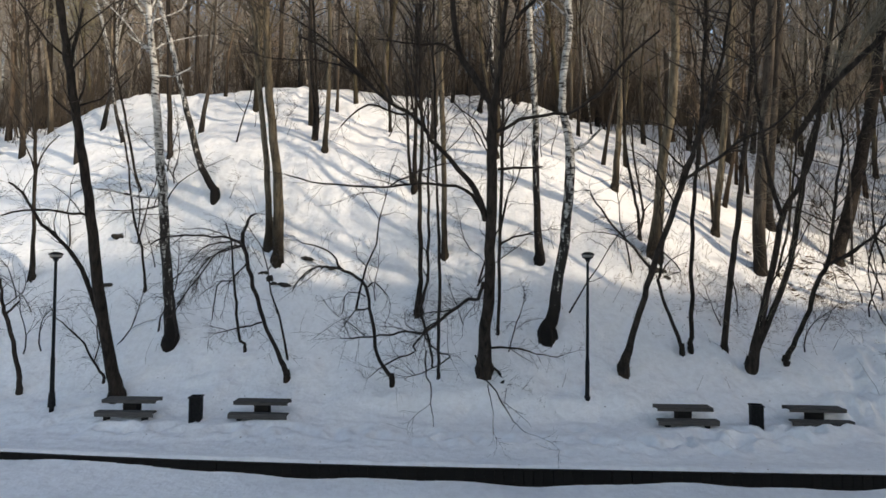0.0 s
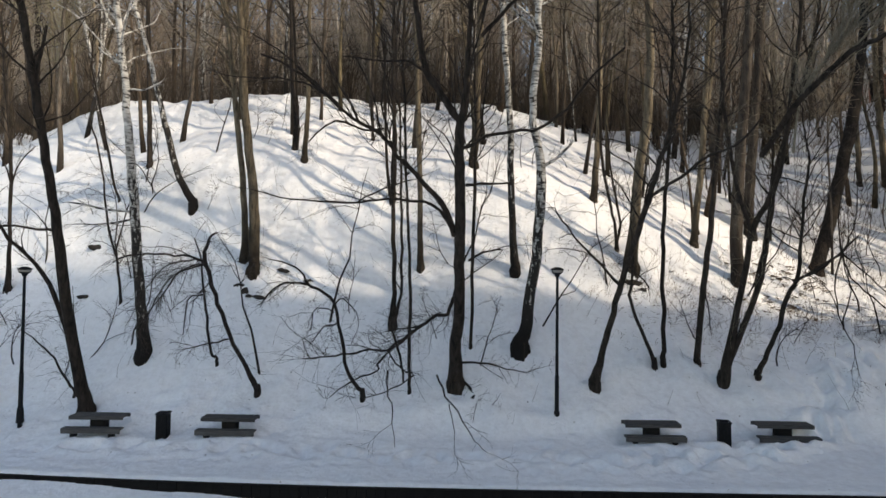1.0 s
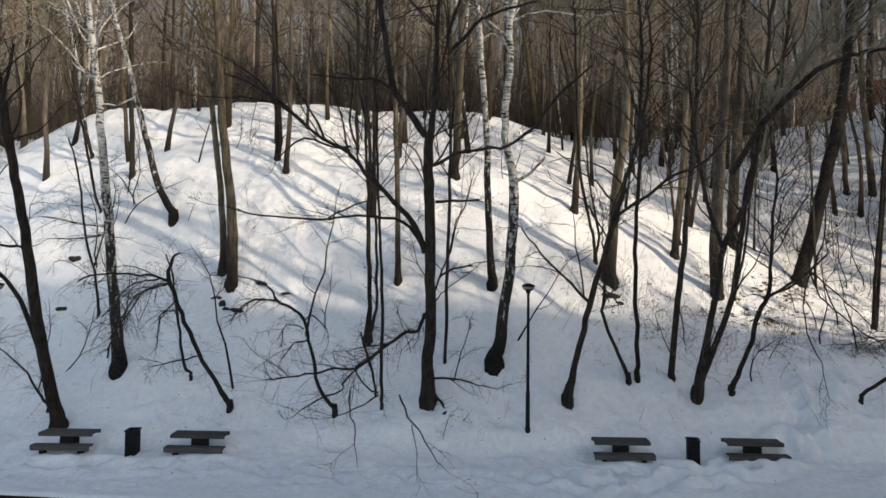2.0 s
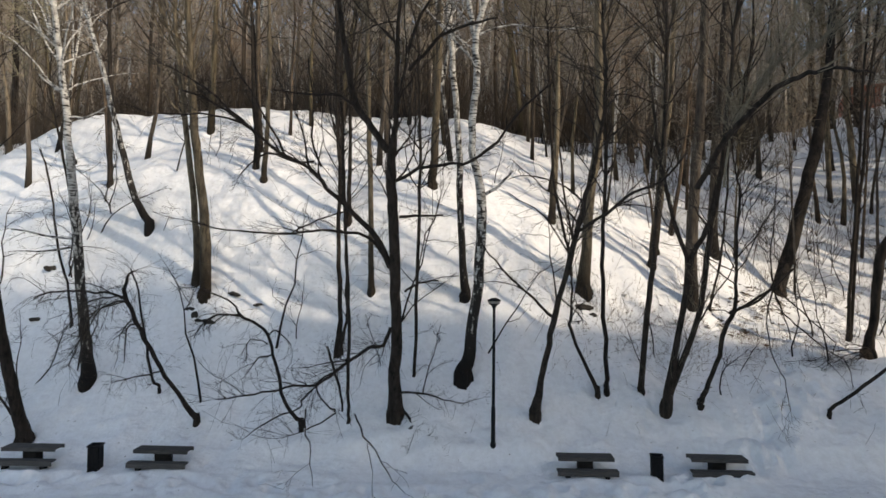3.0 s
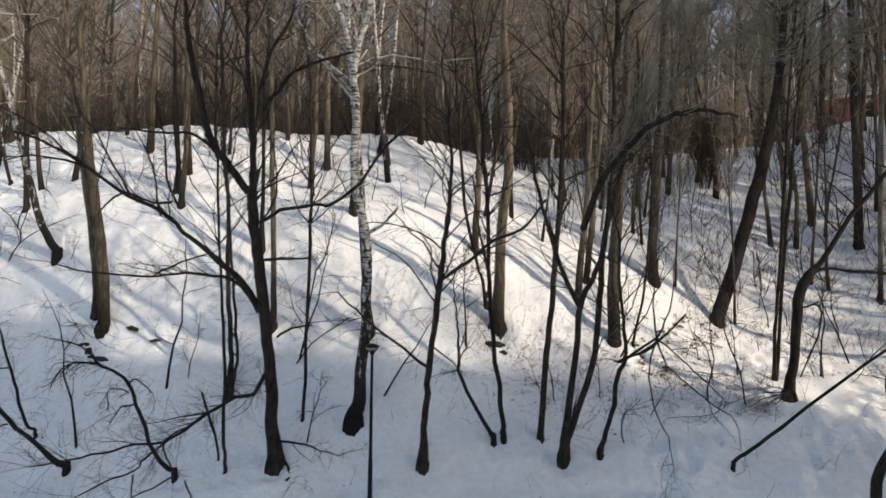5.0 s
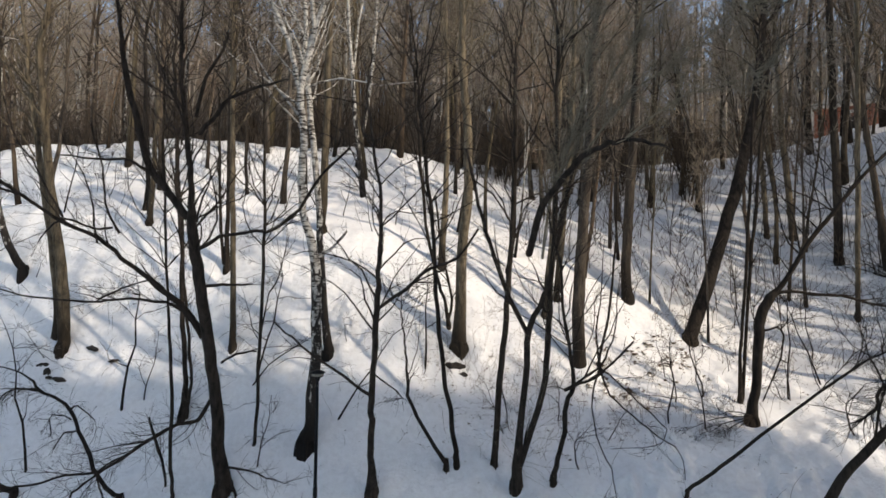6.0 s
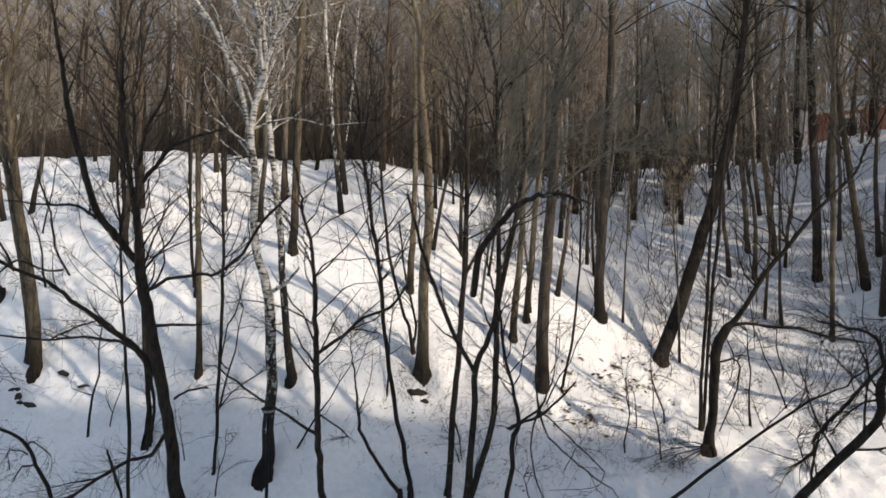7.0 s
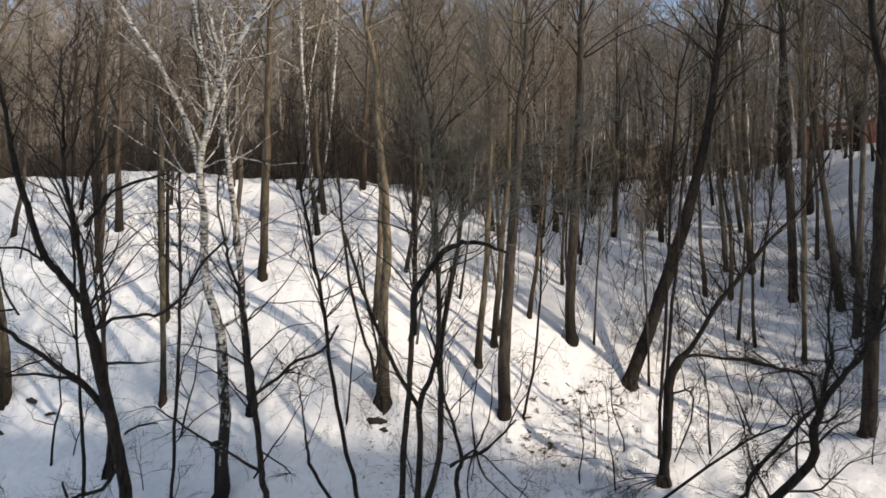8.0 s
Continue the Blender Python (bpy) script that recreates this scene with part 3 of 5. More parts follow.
t = Tree("birch", -9.85, 22.3, -0.1, [(0, 0, 0.223), (-0.4, 0.81, 0.186), (-0.75, 1.9, 0.173), (-1.01, 3.11, 0.16), (-1.3, 4.31, 0.135), (-1.58, 5.74, 0.122), (-1.84, 6.92, 0.109), (-2.21, 8.33, 0.097), (-2.44, 9.5, 0.084)], 5)
t.done()
t = Tree("brown", -6.32, 19.93, -0.16, [(0, 0, 0.267), (0.03, 1.41, 0.265), (0.05, 3.15, 0.218), (-0.09, 5.26, 0.194), (-0.15, 6.71, 0.182), (-0.15, 8.33, 0.159), (-0.13, 9.72, 0.136), (-0.15, 10.89, 0.125)], 6)
t.done(1.3, "dark")
t = Tree("brown", -6.83, 20.39, -0.16, [(0, 0, 0.228), (0.07, 1.35, 0.158), (0.07, 3.12, 0.145), (-0, 4.63, 0.133), (-0.07, 6.33, 0.12), (-0.15, 8.2, 0.108), (-0.2, 9.42, 0.097)], 7)
t.done(1.3, "dark")
t = Tree("shrub", -4.65, 15.85, -0.96, [(0, 0, 0.118), (0.09, 0.53, 0.106), (0.04, 1.25, 0.076), (-0.01, 2.18, 0.072), (0.05, 3.1, 0.068), (0.12, 3.79, 0.065), (0.18, 4.28, 0.063), (0.42, 4.75, 0.041), (0.67, 4.9, 0.027)], 8)
t.limb([(0.1, 4.19, 0.043), (-0.33, 4.35, 0.035), (-1.02, 4.38, 0.028), (-1.59, 4.38, 0.028), (-2.12, 4.18, 0.021)])
t.limb([(0.13, 4.15, 0.028), (-0.53, 4, 0.022), (-1.21, 3.4, 0.022), (-2.11, 2.59, 0.016)])
t.limb([(0.13, 4.15, 0.028), (-0.81, 3.85, 0.022), (-1.51, 3.25, 0.015), (-2.51, 2.24, 0.016)])
t.limb([(0.15, 4.26, 0.021), (-0.38, 4.21, 0.021), (-0.87, 4.07, 0.014), (-1.97, 3.24, 0.015)])
t.limb([(-0.05, 2.05, 0.032), (-0.59, 1.9, 0.025), (-1.41, 1.71, 0.017)])
t.limb([(0.1, 3.72, 0.022), (-0.3, 3.41, 0.022), (-0.65, 3.1, 0.015)])
t.done(1.7)
t = Tree("shrub", -6.37, 16.79, -0.5, [(0, 0, 0.067), (-0.1, 0.53, 0.057), (-0, 1.7, 0.055), (0.08, 2.45, 0.045), (0.2, 3.51, 0.035), (0.14, 4.19, 0.026)], 9)
t.limb([(0.06, 2.45, 0.027), (-0.5, 2.26, 0.027), (-0.91, 1.12, 0.019)])
t.done()
t = Tree("shrub", -1.26, 15.7, -0.46, [(0, 0, 0.089), (-0.14, 0.43, 0.08), (-0.43, 1, 0.07), (-0.46, 1.73, 0.068), (-0.55, 2.44, 0.059), (-0.63, 3.1, 0.058), (-0.99, 3.46, 0.049), (-1.33, 3.62, 0.049), (-1.51, 4.03, 0.032), (-1.97, 4.26, 0.024), (-2.37, 4.34, 0.016)], 10)
t.limb([(-1.33, 3.62, 0.033), (-1.87, 3.7, 0.024), (-2.39, 3.45, 0.025), (-2.78, 2.94, 0.017)])
t.limb([(-1.32, 3.65, 0.033), (-2.04, 3.65, 0.024), (-2.49, 3.28, 0.016)])
t.limb([(-0.63, 3.04, 0.033), (-0.34, 3.22, 0.025), (0.05, 2.8, 0.017)])
t.limb([(-0.55, 2.48, 0.034), (-0.98, 2.35, 0.025), (-1.36, 1.9, 0.017)])
t.limb([(-0.65, 2.79, 0.025), (-1.11, 2.96, 0.017), (-1.41, 2.26, 0.017)])
t.done(1.5)
t = Tree("dark", 1.66, 15.98, -0.33, [(0, 0, 0.343), (-0.01, 1.13, 0.257), (0.07, 2.22, 0.235), (0.09, 3.44, 0.213), (0.1, 4.61, 0.216), (0.08, 5.73, 0.204), (0.06, 6.65, 0.2), (0.07, 7.54, 0.181), (0.17, 8.26, 0.116), (0.23, 8.82, 0.1), (0.28, 9.64, 0.091), (0.33, 10.44, 0.074), (0.37, 11.2, 0.066)], 11)
t.limb([(0, 7.87, 0.142), (-0.45, 8.49, 0.133), (-0.78, 8.91, 0.125), (-0.98, 9.59, 0.116), (-1.07, 10.37, 0.107), (-1.19, 11.26, 0.098), (-1.2, 12.12, 0.075), (-1.2, 12.83, 0.061), (-1.21, 13.63, 0.046), (-1.16, 14.51, 0.019)])
t.limb([(0.61, 9.85, 0.072), (1.15, 10.38, 0.064), (1.45, 10.7, 0.056), (2.17, 10.95, 0.049), (2.87, 11.14, 0.028)])
t.limb([(0.57, 10.25, 0.064), (0.92, 11.14, 0.056), (1.37, 11.75, 0.041), (1.53, 12.11, 0.034)])
t.limb([(-0.83, 8.94, 0.059), (-1.05, 9.15, 0.051), (-1.41, 9.29, 0.044), (-2.15, 9.29, 0.036), (-3.02, 9.38, 0.022)])
t.limb([(-0.06, 4.69, 0.133), (-0.36, 5.45, 0.121), (-0.89, 6.1, 0.095), (-1.63, 6.8, 0.077), (-2.04, 7.31, 0.068), (-2.74, 7.66, 0.059), (-3.47, 8.26, 0.051), (-4.18, 8.77, 0.042), (-4.88, 9, 0.035)], -1.5)
t.limb([(-1.89, 7.46, 0.04), (-2.09, 8.19, 0.039), (-1.96, 9.1, 0.031), (-2.01, 10.05, 0.03)])
t.limb([(-2.09, 7.61, 0.047), (-2.65, 7.61, 0.039), (-3.43, 7.83, 0.039), (-4.25, 7.31, 0.024)])
t.limb([(-0.1, 2.82, 0.077), (-0.25, 2.38, 0.075), (-0.56, 2.38, 0.064), (-0.85, 2.23, 0.062), (-1.36, 1.84, 0.053), (-1.76, 1.57, 0.044), (-2.23, 1.65, 0.035), (-2.59, 1.64, 0.034), (-3.04, 1.67, 0.026), (-3.43, 1.69, 0.019)], -4.95)
t.limb([(-0.1, 2.82, 0.034), (-0.25, 2.38, 0.033), (-0.56, 2.38, 0.032), (-0.85, 2.23, 0.031), (-1.36, 1.84, 0.03), (-1.76, 1.57, 0.029), (-1.97, 1.32, 0.036), (-1.94, 1.18, 0.027), (-2.44, 1.05, 0.026), (-2.9, 0.8, 0.013)], -4.95)
t.limb([(-0.1, 2.82, 0.034), (-0.25, 2.38, 0.033), (-0.56, 2.38, 0.032), (-0.85, 2.23, 0.031), (-1.36, 1.84, 0.03), (-1.76, 1.57, 0.029), (-1.41, 1.18, 0.029), (-1.03, 1.09, 0.027), (-1.53, 0.85, 0.02), (-2.01, 0.75, 0.013)], -4.95)
t.limb([(-0.18, 4.93, 0.066), (-0.48, 5.41, 0.066), (-0.98, 5.64, 0.057), (-2.04, 5.72, 0.049), (-2.86, 5.63, 0.041), (-3.69, 5.66, 0.041), (-4.84, 5.73, 0.033), (-5.97, 5.98, 0.025)])
t.limb([(-2.86, 5.63, 0.033), (-2.04, 6.03, 0.033), (-1.3, 6.26, 0.024)])
t.limb([(0.2, 7.1, 0.071), (0.82, 7.4, 0.063), (1.76, 7.54, 0.055), (2.22, 7.58, 0.055), (2.96, 8.12, 0.054), (3.64, 8.96, 0.046), (4.33, 9.5, 0.038)])
t.limb([(0.25, 6.12, 0.065), (0.88, 6.15, 0.048), (1.52, 6.2, 0.032)])
t.limb([(0.36, 3.95, 0.051), (0.79, 4.2, 0.042), (1.37, 4.29, 0.033)])
t.limb([(0.07, 0.72, 0.054), (0.72, 0.81, 0.044), (1.57, 0.65, 0.026), (2.13, 0.56, 0.017)], -0.8)
t.limb([(0.16, 0.19, 0.054), (0.74, -0.26, 0.044), (1.23, -0.69, 0.034), (1.94, -1.06, 0.025)], -1.5)
t.limb([(0.27, 0.1, 0.045), (0.56, -0.18, 0.035), (0.75, -0.62, 0.035), (1, -1.18, 0.026)], -1.4)
t.bough([(-1.609, -4.78, 1.463, 0.022), (-1.616, -4.78, 1.067, 0.018), (-1.499, -4.78, 0.477, 0.014), (-1.419, -4.78, -0.335, 0.007)], 0.3)
t.bough([(-0.447, -4.78, 1.377, 0.022), (-0.214, -4.78, 0.894, 0.02), (0.192, -4.78, 0.312, 0.016), (0.462, -4.78, -0.141, 0.011), (0.744, -4.78, -0.422, 0.006)], 0.3)
t.bough([(-0.145, -4.78, 0.699, 0.012), (-0.072, -4.78, 0.241, 0.01), (0.004, -4.78, -0.477, 0.005)], 0.3)
t.bough([(-2, -3.2, 7.3, 0.03), (-2.3, -3.1, 8.6, 0.02), (-2.9, -3.2, 9.8, 0.012), (-3.2, -3.3, 10.7, 0.005)], 1.3)
t.bough([(-3.6, -3.9, 8.45, 0.03), (-4.5, -4.3, 8.6, 0.02), (-5.4, -4.6, 8.5, 0.012), (-6.2, -4.8, 8.7, 0.005)], 1.3)
t.bough([(-2.6, -3.5, 7.7, 0.035), (-3.2, -3.6, 8.9, 0.025), (-3.9, -3.7, 10, 0.016), (-4.3, -3.6, 11, 0.006)], 1.3)
t.bough([(-3.1, -3.7, 8.1, 0.035), (-3.9, -4.1, 8.8, 0.026), (-4.8, -4.3, 9.5, 0.017), (-5.7, -4.5, 9.9, 0.006)], 1.3)
t.done(1.2)
t = Tree("dark", -0.59, 17.91, -0.14, [(0, 0, 0.201), (0.04, 1.13, 0.11), (0.06, 2.52, 0.109), (0.02, 4.08, 0.098), (0.08, 5.99, 0.087), (0.06, 7.86, 0.086), (0.08, 9.69, 0.076), (0.07, 11.29, 0.066)], 12)
t.limb([(0.02, 0.12, 0.09), (0.3, 1.13, 0.07), (0.34, 2.72, 0.069), (0.35, 4.47, 0.059), (0.37, 5.99, 0.048), (0.31, 7.86, 0.038)])
t.done(1.3)
t = Tree("dark", 0.2, 15.84, -0.08, [(0, 0, 0.072), (-0.01, 1.3, 0.072), (0.02, 3.1, 0.071), (-0.05, 4.87, 0.062), (-0.11, 6.1, 0.053), (-0.16, 8.35, 0.052), (-0.21, 10.74, 0.043), (-0.21, 12.26, 0.035)], 13)
t.limb([(-0.2, 0.31, 0.045), (-0.29, 1.12, 0.054), (-0.57, 2.02, 0.054), (-0.62, 2.37, 0.036)])
t.done(1.3)
t = Tree("brown", 0.28, 19.73, 0, [(0, 0, 0.164), (-0.03, 1.27, 0.132), (-0.07, 3.47, 0.121), (-0.14, 5.69, 0.121), (-0.22, 7.91, 0.11), (-0.29, 10.14, 0.1), (-0.32, 11.26, 0.089)], 14)
t.done(1.3, "dark")
t = Tree("dark", 2.16, 17.02, 0, [(0, 0, 0.076), (0.04, 1.87, 0.077), (0.07, 3.79, 0.077), (0.1, 5.71, 0.077), (0.12, 7.65, 0.067), (0.07, 9.59, 0.058), (0, 11.54, 0.048)], 15)
t.limb([(0.07, 3.4, 0.038), (0.26, 4.56, 0.029), (0.62, 5.33, 0.029), (0.9, 6.3, 0.019)])
t.done(1.3)
t = Tree("birch", 3.82, 17.05, -0.21, [(0, 0, 0.344), (0.17, 0.62, 0.266), (0.26, 1.58, 0.226), (0.4, 2.71, 0.214), (0.49, 3.99, 0.202), (0.52, 5.41, 0.199), (0.38, 6.45, 0.161), (0.2, 7.3, 0.142), (0.2, 8.47, 0.14), (0.33, 9.45, 0.13), (0.274, 10.636, 0.118), (0.788, 12.363, 0.095), (1.302, 13.536, 0.08), (1.995, 14.432, 0.066), (2.611, 15.133, 0.055)], 16)
t.limb([(0.233, 10.556, 0.1), (-0.114, 12.061, 0.085), (-0.874, 13.673, 0.07), (-1.484, 14.571, 0.06), (-1.96, 15.348, 0.05)])
t.limb([(0.725, 12.209, 0.07), (0.679, 13.575, 0.056), (0.665, 14.458, 0.045), (0.607, 15.177, 0.038)])
t.limb([(1.304, 13.566, 0.048), (1.218, 14.447, 0.042), (1.541, 15.157, 0.033)])
t.limb([(-0.874, 13.673, 0.04), (-1.385, 14.024, 0.028), (-1.943, 14.507, 0.018)])
t.limb([(0.59, 5.95, 0.083), (1.07, 6.26, 0.055), (1.5, 6.71, 0.046)])
t.done()
t = Tree("birch", 3.9, 19.42, -0.14, [(0, 0, 0.237), (-0.1, 1.32, 0.171), (-0.23, 3.42, 0.158), (-0.28, 5.46, 0.146), (-0.46, 7.47, 0.134), (-0.62, 9.42, 0.122), (-0.71, 10.39, 0.112)], 17)
t.done()
t = Tree("dark", 6.1, 16.07, -0.6, [(0, 0, 0.235), (0.08, 1.02, 0.14), (0.13, 1.86, 0.127), (0.2, 2.73, 0.115), (0.28, 3.31, 0.121), (0.38, 4.02, 0.102), (0.48, 4.78, 0.107), (0.57, 5.49, 0.104), (0.64, 6.03, 0.095), (0.7, 6.55, 0.078), (0.8, 7.28, 0.069), (0.86, 8.09, 0.053), (0.8, 8.95, 0.045)], 18)
t.limb([(0.26, 3.26, 0.065), (-0.41, 3.86, 0.048), (-1.14, 4.47, 0.039), (-1.69, 5.05, 0.03), (-1.88, 5.33, 0.023)])
t.limb([(0.58, 5.62, 0.059), (1.31, 6.16, 0.058), (1.89, 6.61, 0.05), (2.51, 6.86, 0.042), (2.97, 7.52, 0.034)])
t.limb([(0.36, 3.87, 0.032), (1.07, 3.24, 0.024), (0.85, 3.15, 0.016)])
t.done(1.2, droop=0.13)
t = Tree("dark", 8.28, 16.9, -0.4, [(0, 0, 0.104), (-0.33, 0.73, 0.084), (-0.76, 1.49, 0.073), (-1.08, 2.23, 0.072), (-1.12, 2.77, 0.062), (-1.15, 3.48, 0.044)], 19)
t.done()
t = Tree("dark", 8.6, 17.01, -0.34, [(0, 0, 0.114), (-0.11, 1.21, 0.102), (-0.41, 3.24, 0.09), (-0.57, 4.63, 0.087), (-0.63, 5.79, 0.077), (-0.72, 7.37, 0.075), (-0.85, 8.86, 0.065), (-1.01, 10.26, 0.055)], 20)
t.done(1.3)
t = Tree("dark", 9.76, 17.05, -0.1, [(0, 0, 0.151), (0.08, 1.22, 0.132), (0.16, 2.73, 0.131), (0.27, 4.22, 0.121), (0.36, 5.51, 0.12), (0.44, 6.96, 0.11), (0.5, 8.76, 0.1), (0.5, 10.53, 0.091), (0.46, 11.92, 0.081)], 21)
t.limb([(0.13, 2.92, 0.028), (0.32, 1.98, 0.028), (0.45, 1.23, 0.019)])
t.limb([(0.29, 6.06, 0.055), (0.53, 7.15, 0.046), (0.55, 8.76, 0.036)])
t.done(1.3)
t = Tree("dark", 10.41, 16.62, -0.28, [(0, 0, 0.235), (0.04, 1.82, 0.14), (0.15, 3.83, 0.12), (0.16, 4.72, 0.118), (0.45, 5.51, 0.1), (0.73, 6.45, 0.09), (0.74, 8.02, 0.088), (0.72, 9.53, 0.078), (0.67, 10.96, 0.069), (0.6, 12.33, 0.06)], 22)
t.limb([(0.05, 0.51, 0.135), (0.23, 1.18, 0.133), (0.67, 3.02, 0.121), (0.76, 4.06, 0.119), (0.79, 5.4, 0.117), (0.82, 6.78, 0.106), (1.24, 9.12, 0.09), (1.41, 10.53, 0.075), (1.30, 12.09, 0.03)])
t.limb([(0.16, 4.72, 0.093), (-0.48, 5.93, 0.083), (-0.95, 7.19, 0.074), (-1.29, 8.17, 0.064), (-1.6, 9.53, 0.047)])
t.bough([(0.09, -2.22, 7.047, 0.095), (0.23, -3.62, 8.107, 0.085), (0.55, -4.09, 8.647, 0.078), (0.93, -4.47, 9.087, 0.07), (1.28, -4.85, 9.327, 0.062), (1.6, -5.24, 9.407, 0.052), (2.06, -5.62, 9.347, 0.04), (2.49, -5.92, 9.147, 0.025)], 0.3)
# its fine olive crown hangs out over the path
t.bough([(0.3, -3.4, 6.9, 0.035), (0.59, -3.62, 8.75, 0.03), (1.29, -5.02, 10.25, 0.022), (1.79, -6.42, 11.55, 0.015), (1.99, -7.42, 12.65, 0.006)], 1.9)
t.bough([(0.89, -4.12, 9, 0.03), (1.69, -5.42, 10.15, 0.022), (2.69, -6.42, 10.95, 0.014), (3.79, -7.02, 11.65, 0.006)], 1.9)
t.bough([(0.44, -3.32, 8.3, 0.03), (0.79, -4.62, 9.65, 0.022), (0.89, -6.02, 11.05, 0.014), (0.69, -7.22, 11.95, 0.006)], 1.9)
t.bough([(1.89, -4.92, 9.55, 0.025), (2.59, -6.02, 10.05, 0.016), (3.49, -6.82, 10.25, 0.006)], 1.9)
t.done(1.3, "olive")
t = Tree("dark", 11.52, 16.65, -0.5, [(0, 0, 0.129), (0.09, 0.93, 0.099), (0.17, 1.87, 0.097), (0.15, 2.77, 0.094), (0.28, 3.28, 0.085), (0.15, 4.11, 0.066), (-0.12, 5.21, 0.056), (-0.3, 6.24, 0.047)], 23)
t.limb([(0.28, 3.28, 0.051), (0.82, 3.54, 0.05), (1.31, 4.04, 0.041), (1.75, 4.6, 0.032)])
t.bough([(0.28, -1.6, 3.4, 0.042), (-0.03, -2.25, 3.43, 0.04), (0.69, -3.1, 4.18, 0.03)], 0.3)
t.bough([(0.69, -3.1, 4.18, 0.03), (0.5, -3.1, 3.48, 0.02), (0.61, -3.1, 2.5, 0.018), (0.98, -3.1, 1.68, 0.014), (1.12, -3.1, 0.85, 0.008)], 0.3)
t.bough([(0.69, -3.1, 4.18, 0.03), (0.95, -3.1, 3.49, 0.022), (1.5, -3.1, 3.01, 0.02), (2.13, -3.1, 2.51, 0.017), (2.68, -3.1, 2.11, 0.013), (2.79, -3.1, 1.45, 0.008)], 0.3)
t.bough([(0.69, -3.1, 4.18, 0.03), (1.08, -3.1, 3.91, 0.02), (1.64, -3.1, 3.3, 0.018), (2.33, -3.1, 2.69, 0.013), (2.06, -3.1, 2.26, 0.009), (0.95, -3.1, 2.16, 0.006)], 0.3)
t.bough([(0.69, -3.1, 4.18, 0.03), (1.01, -3.1, 4.89, 0.02), (1.11, -3.1, 5.74, 0.014), (1.19, -3.1, 6.6, 0.008)], 0.3)
t.bough([(0.69, -3.1, 4.18, 0.03), (0.59, -3.1, 5.03, 0.02), (0.69, -3.1, 6.16, 0.014), (0.8, -3.1, 7.45, 0.008)], 0.3)
t.done()
t = Tree("dark", 19.06, 25.69, 0.3, [(0, 0, 0.438), (1.09, 2.37, 0.393), (2.22, 5.05, 0.391), (3.41, 7.9, 0.388), (4.1, 9.91, 0.32), (4.89, 12.33, 0.284), (5.65, 15.4, 0.247), (6.53, 19.07, 0.208)], 24)
t.done()
t = Tree("brown", 8.57, 20.44, -0.2, [(0, 0, 0.361), (0.04, 1.66, 0.254), (0.1, 3.8, 0.225), (0.26, 5.46, 0.209), (0.25, 7.47, 0.182), (0.11, 9.42, 0.167), (0.02, 10.56, 0.141)], 25)
t.done()
t = Tree("dark", 8.17, 20.98, -0.2, [(0, 0, 0.115), (-0.16, 1.09, 0.08), (-0.38, 1.75, 0.079), (-0.85, 3.94, 0.078), (-1.15, 7.08, 0.065), (-1.27, 9.09, 0.053)], 26)
t.limb([(-0.05, 0.07, 0.08), (0.11, 1.09, 0.068), (-0.27, 2.86, 0.056), (-0.54, 5, 0.044)])
t.done(1.3)
t = Tree("grey", 13.22, 21.5, 0, [(0, 0, 0.345), (-0.02, 2.02, 0.316), (0.1, 4.34, 0.289), (0.23, 6.66, 0.26), (0.47, 10.15, 0.232), (0.52, 12.03, 0.204)], 27)
t.done()
t = Tree("brown", 12.17, 23.17, -0.06, [(0, 0, 0.201), (0.08, 1.62, 0.175), (0.28, 3.61, 0.15), (0.4, 6.56, 0.136), (0.47, 10.22, 0.111)], 28)
t.done()
t = Tree("brown", 7.75, 23.21, -0.06, [(0, 0, 0.202), (0.09, 1.93, 0.164), (0.18, 3.92, 0.138), (0.19, 7.13, 0.112)], 29)
t.done()
t = Tree("dark", -6.22, 24.94, 0, [(0, 0, 0.164), (-0.02, 1.24, 0.137), (-0.22, 4, 0.124), (-0.31, 6.78, 0.11), (-0.39, 8.17, 0.097)], 30)
t.limb([(0.11, -0.14, 0.11), (0.18, 1.24, 0.096), (0.06, 4, 0.082), (-0.04, 6.78, 0.069)])
t.done(1.3)
t = Tree("brown", -5.48, 24.03, 0, [(0, 0, 0.172), (0.11, 1.81, 0.132), (0.21, 4.48, 0.119), (0.17, 7.16, 0.106)], 31)
t.done()
t = Tree("dark", -13.07, 24.57, 0, [(0, 0, 0.177), (-0.09, 2.05, 0.15), (-0.15, 4.79, 0.136), (-0.26, 7.55, 0.123)], 33)
t.done()
t = Tree("birch", -19.78, 31.77, -0.06, [(0, 0, 0.121), (-0.39, 2.05, 0.121), (-0.7, 4.78, 0.12), (-1.11, 7.15, 0.12), (-1.44, 8.5, 0.103), (-1.66, 9.84, 0.086)], 34)
t.done()
t = Tree("shrub", -11.51, 19.82, -0.2, [(0, 0, 0.067), (-0.03, 1.6, 0.055), (-0.24, 2.9, 0.054), (-0.3, 4.59, 0.043), (-0.4, 5.83, 0.043), (-0.53, 6.64, 0.032)], 35)
t.done()
t = Tree("dark", -34.4, 45.06, -0.06, [(0, 0, 0.386), (0.32, 3.63, 0.337), (0.5, 7.89, 0.288), (0.65, 10.72, 0.239)], 36)
t.done()
t = Tree("dark", -1.13, 22.27, -0.06, [(0, 0, 0.172), (0.04, 2.12, 0.11), (0.07, 4.54, 0.098), (0.09, 6.93, 0.085)], 37)
t.limb([(-0.12, 0.17, 0.098), (-0.28, 2.12, 0.086), (-0.34, 4.54, 0.073), (-0.4, 7.17, 0.061)])
t.done(1.3)
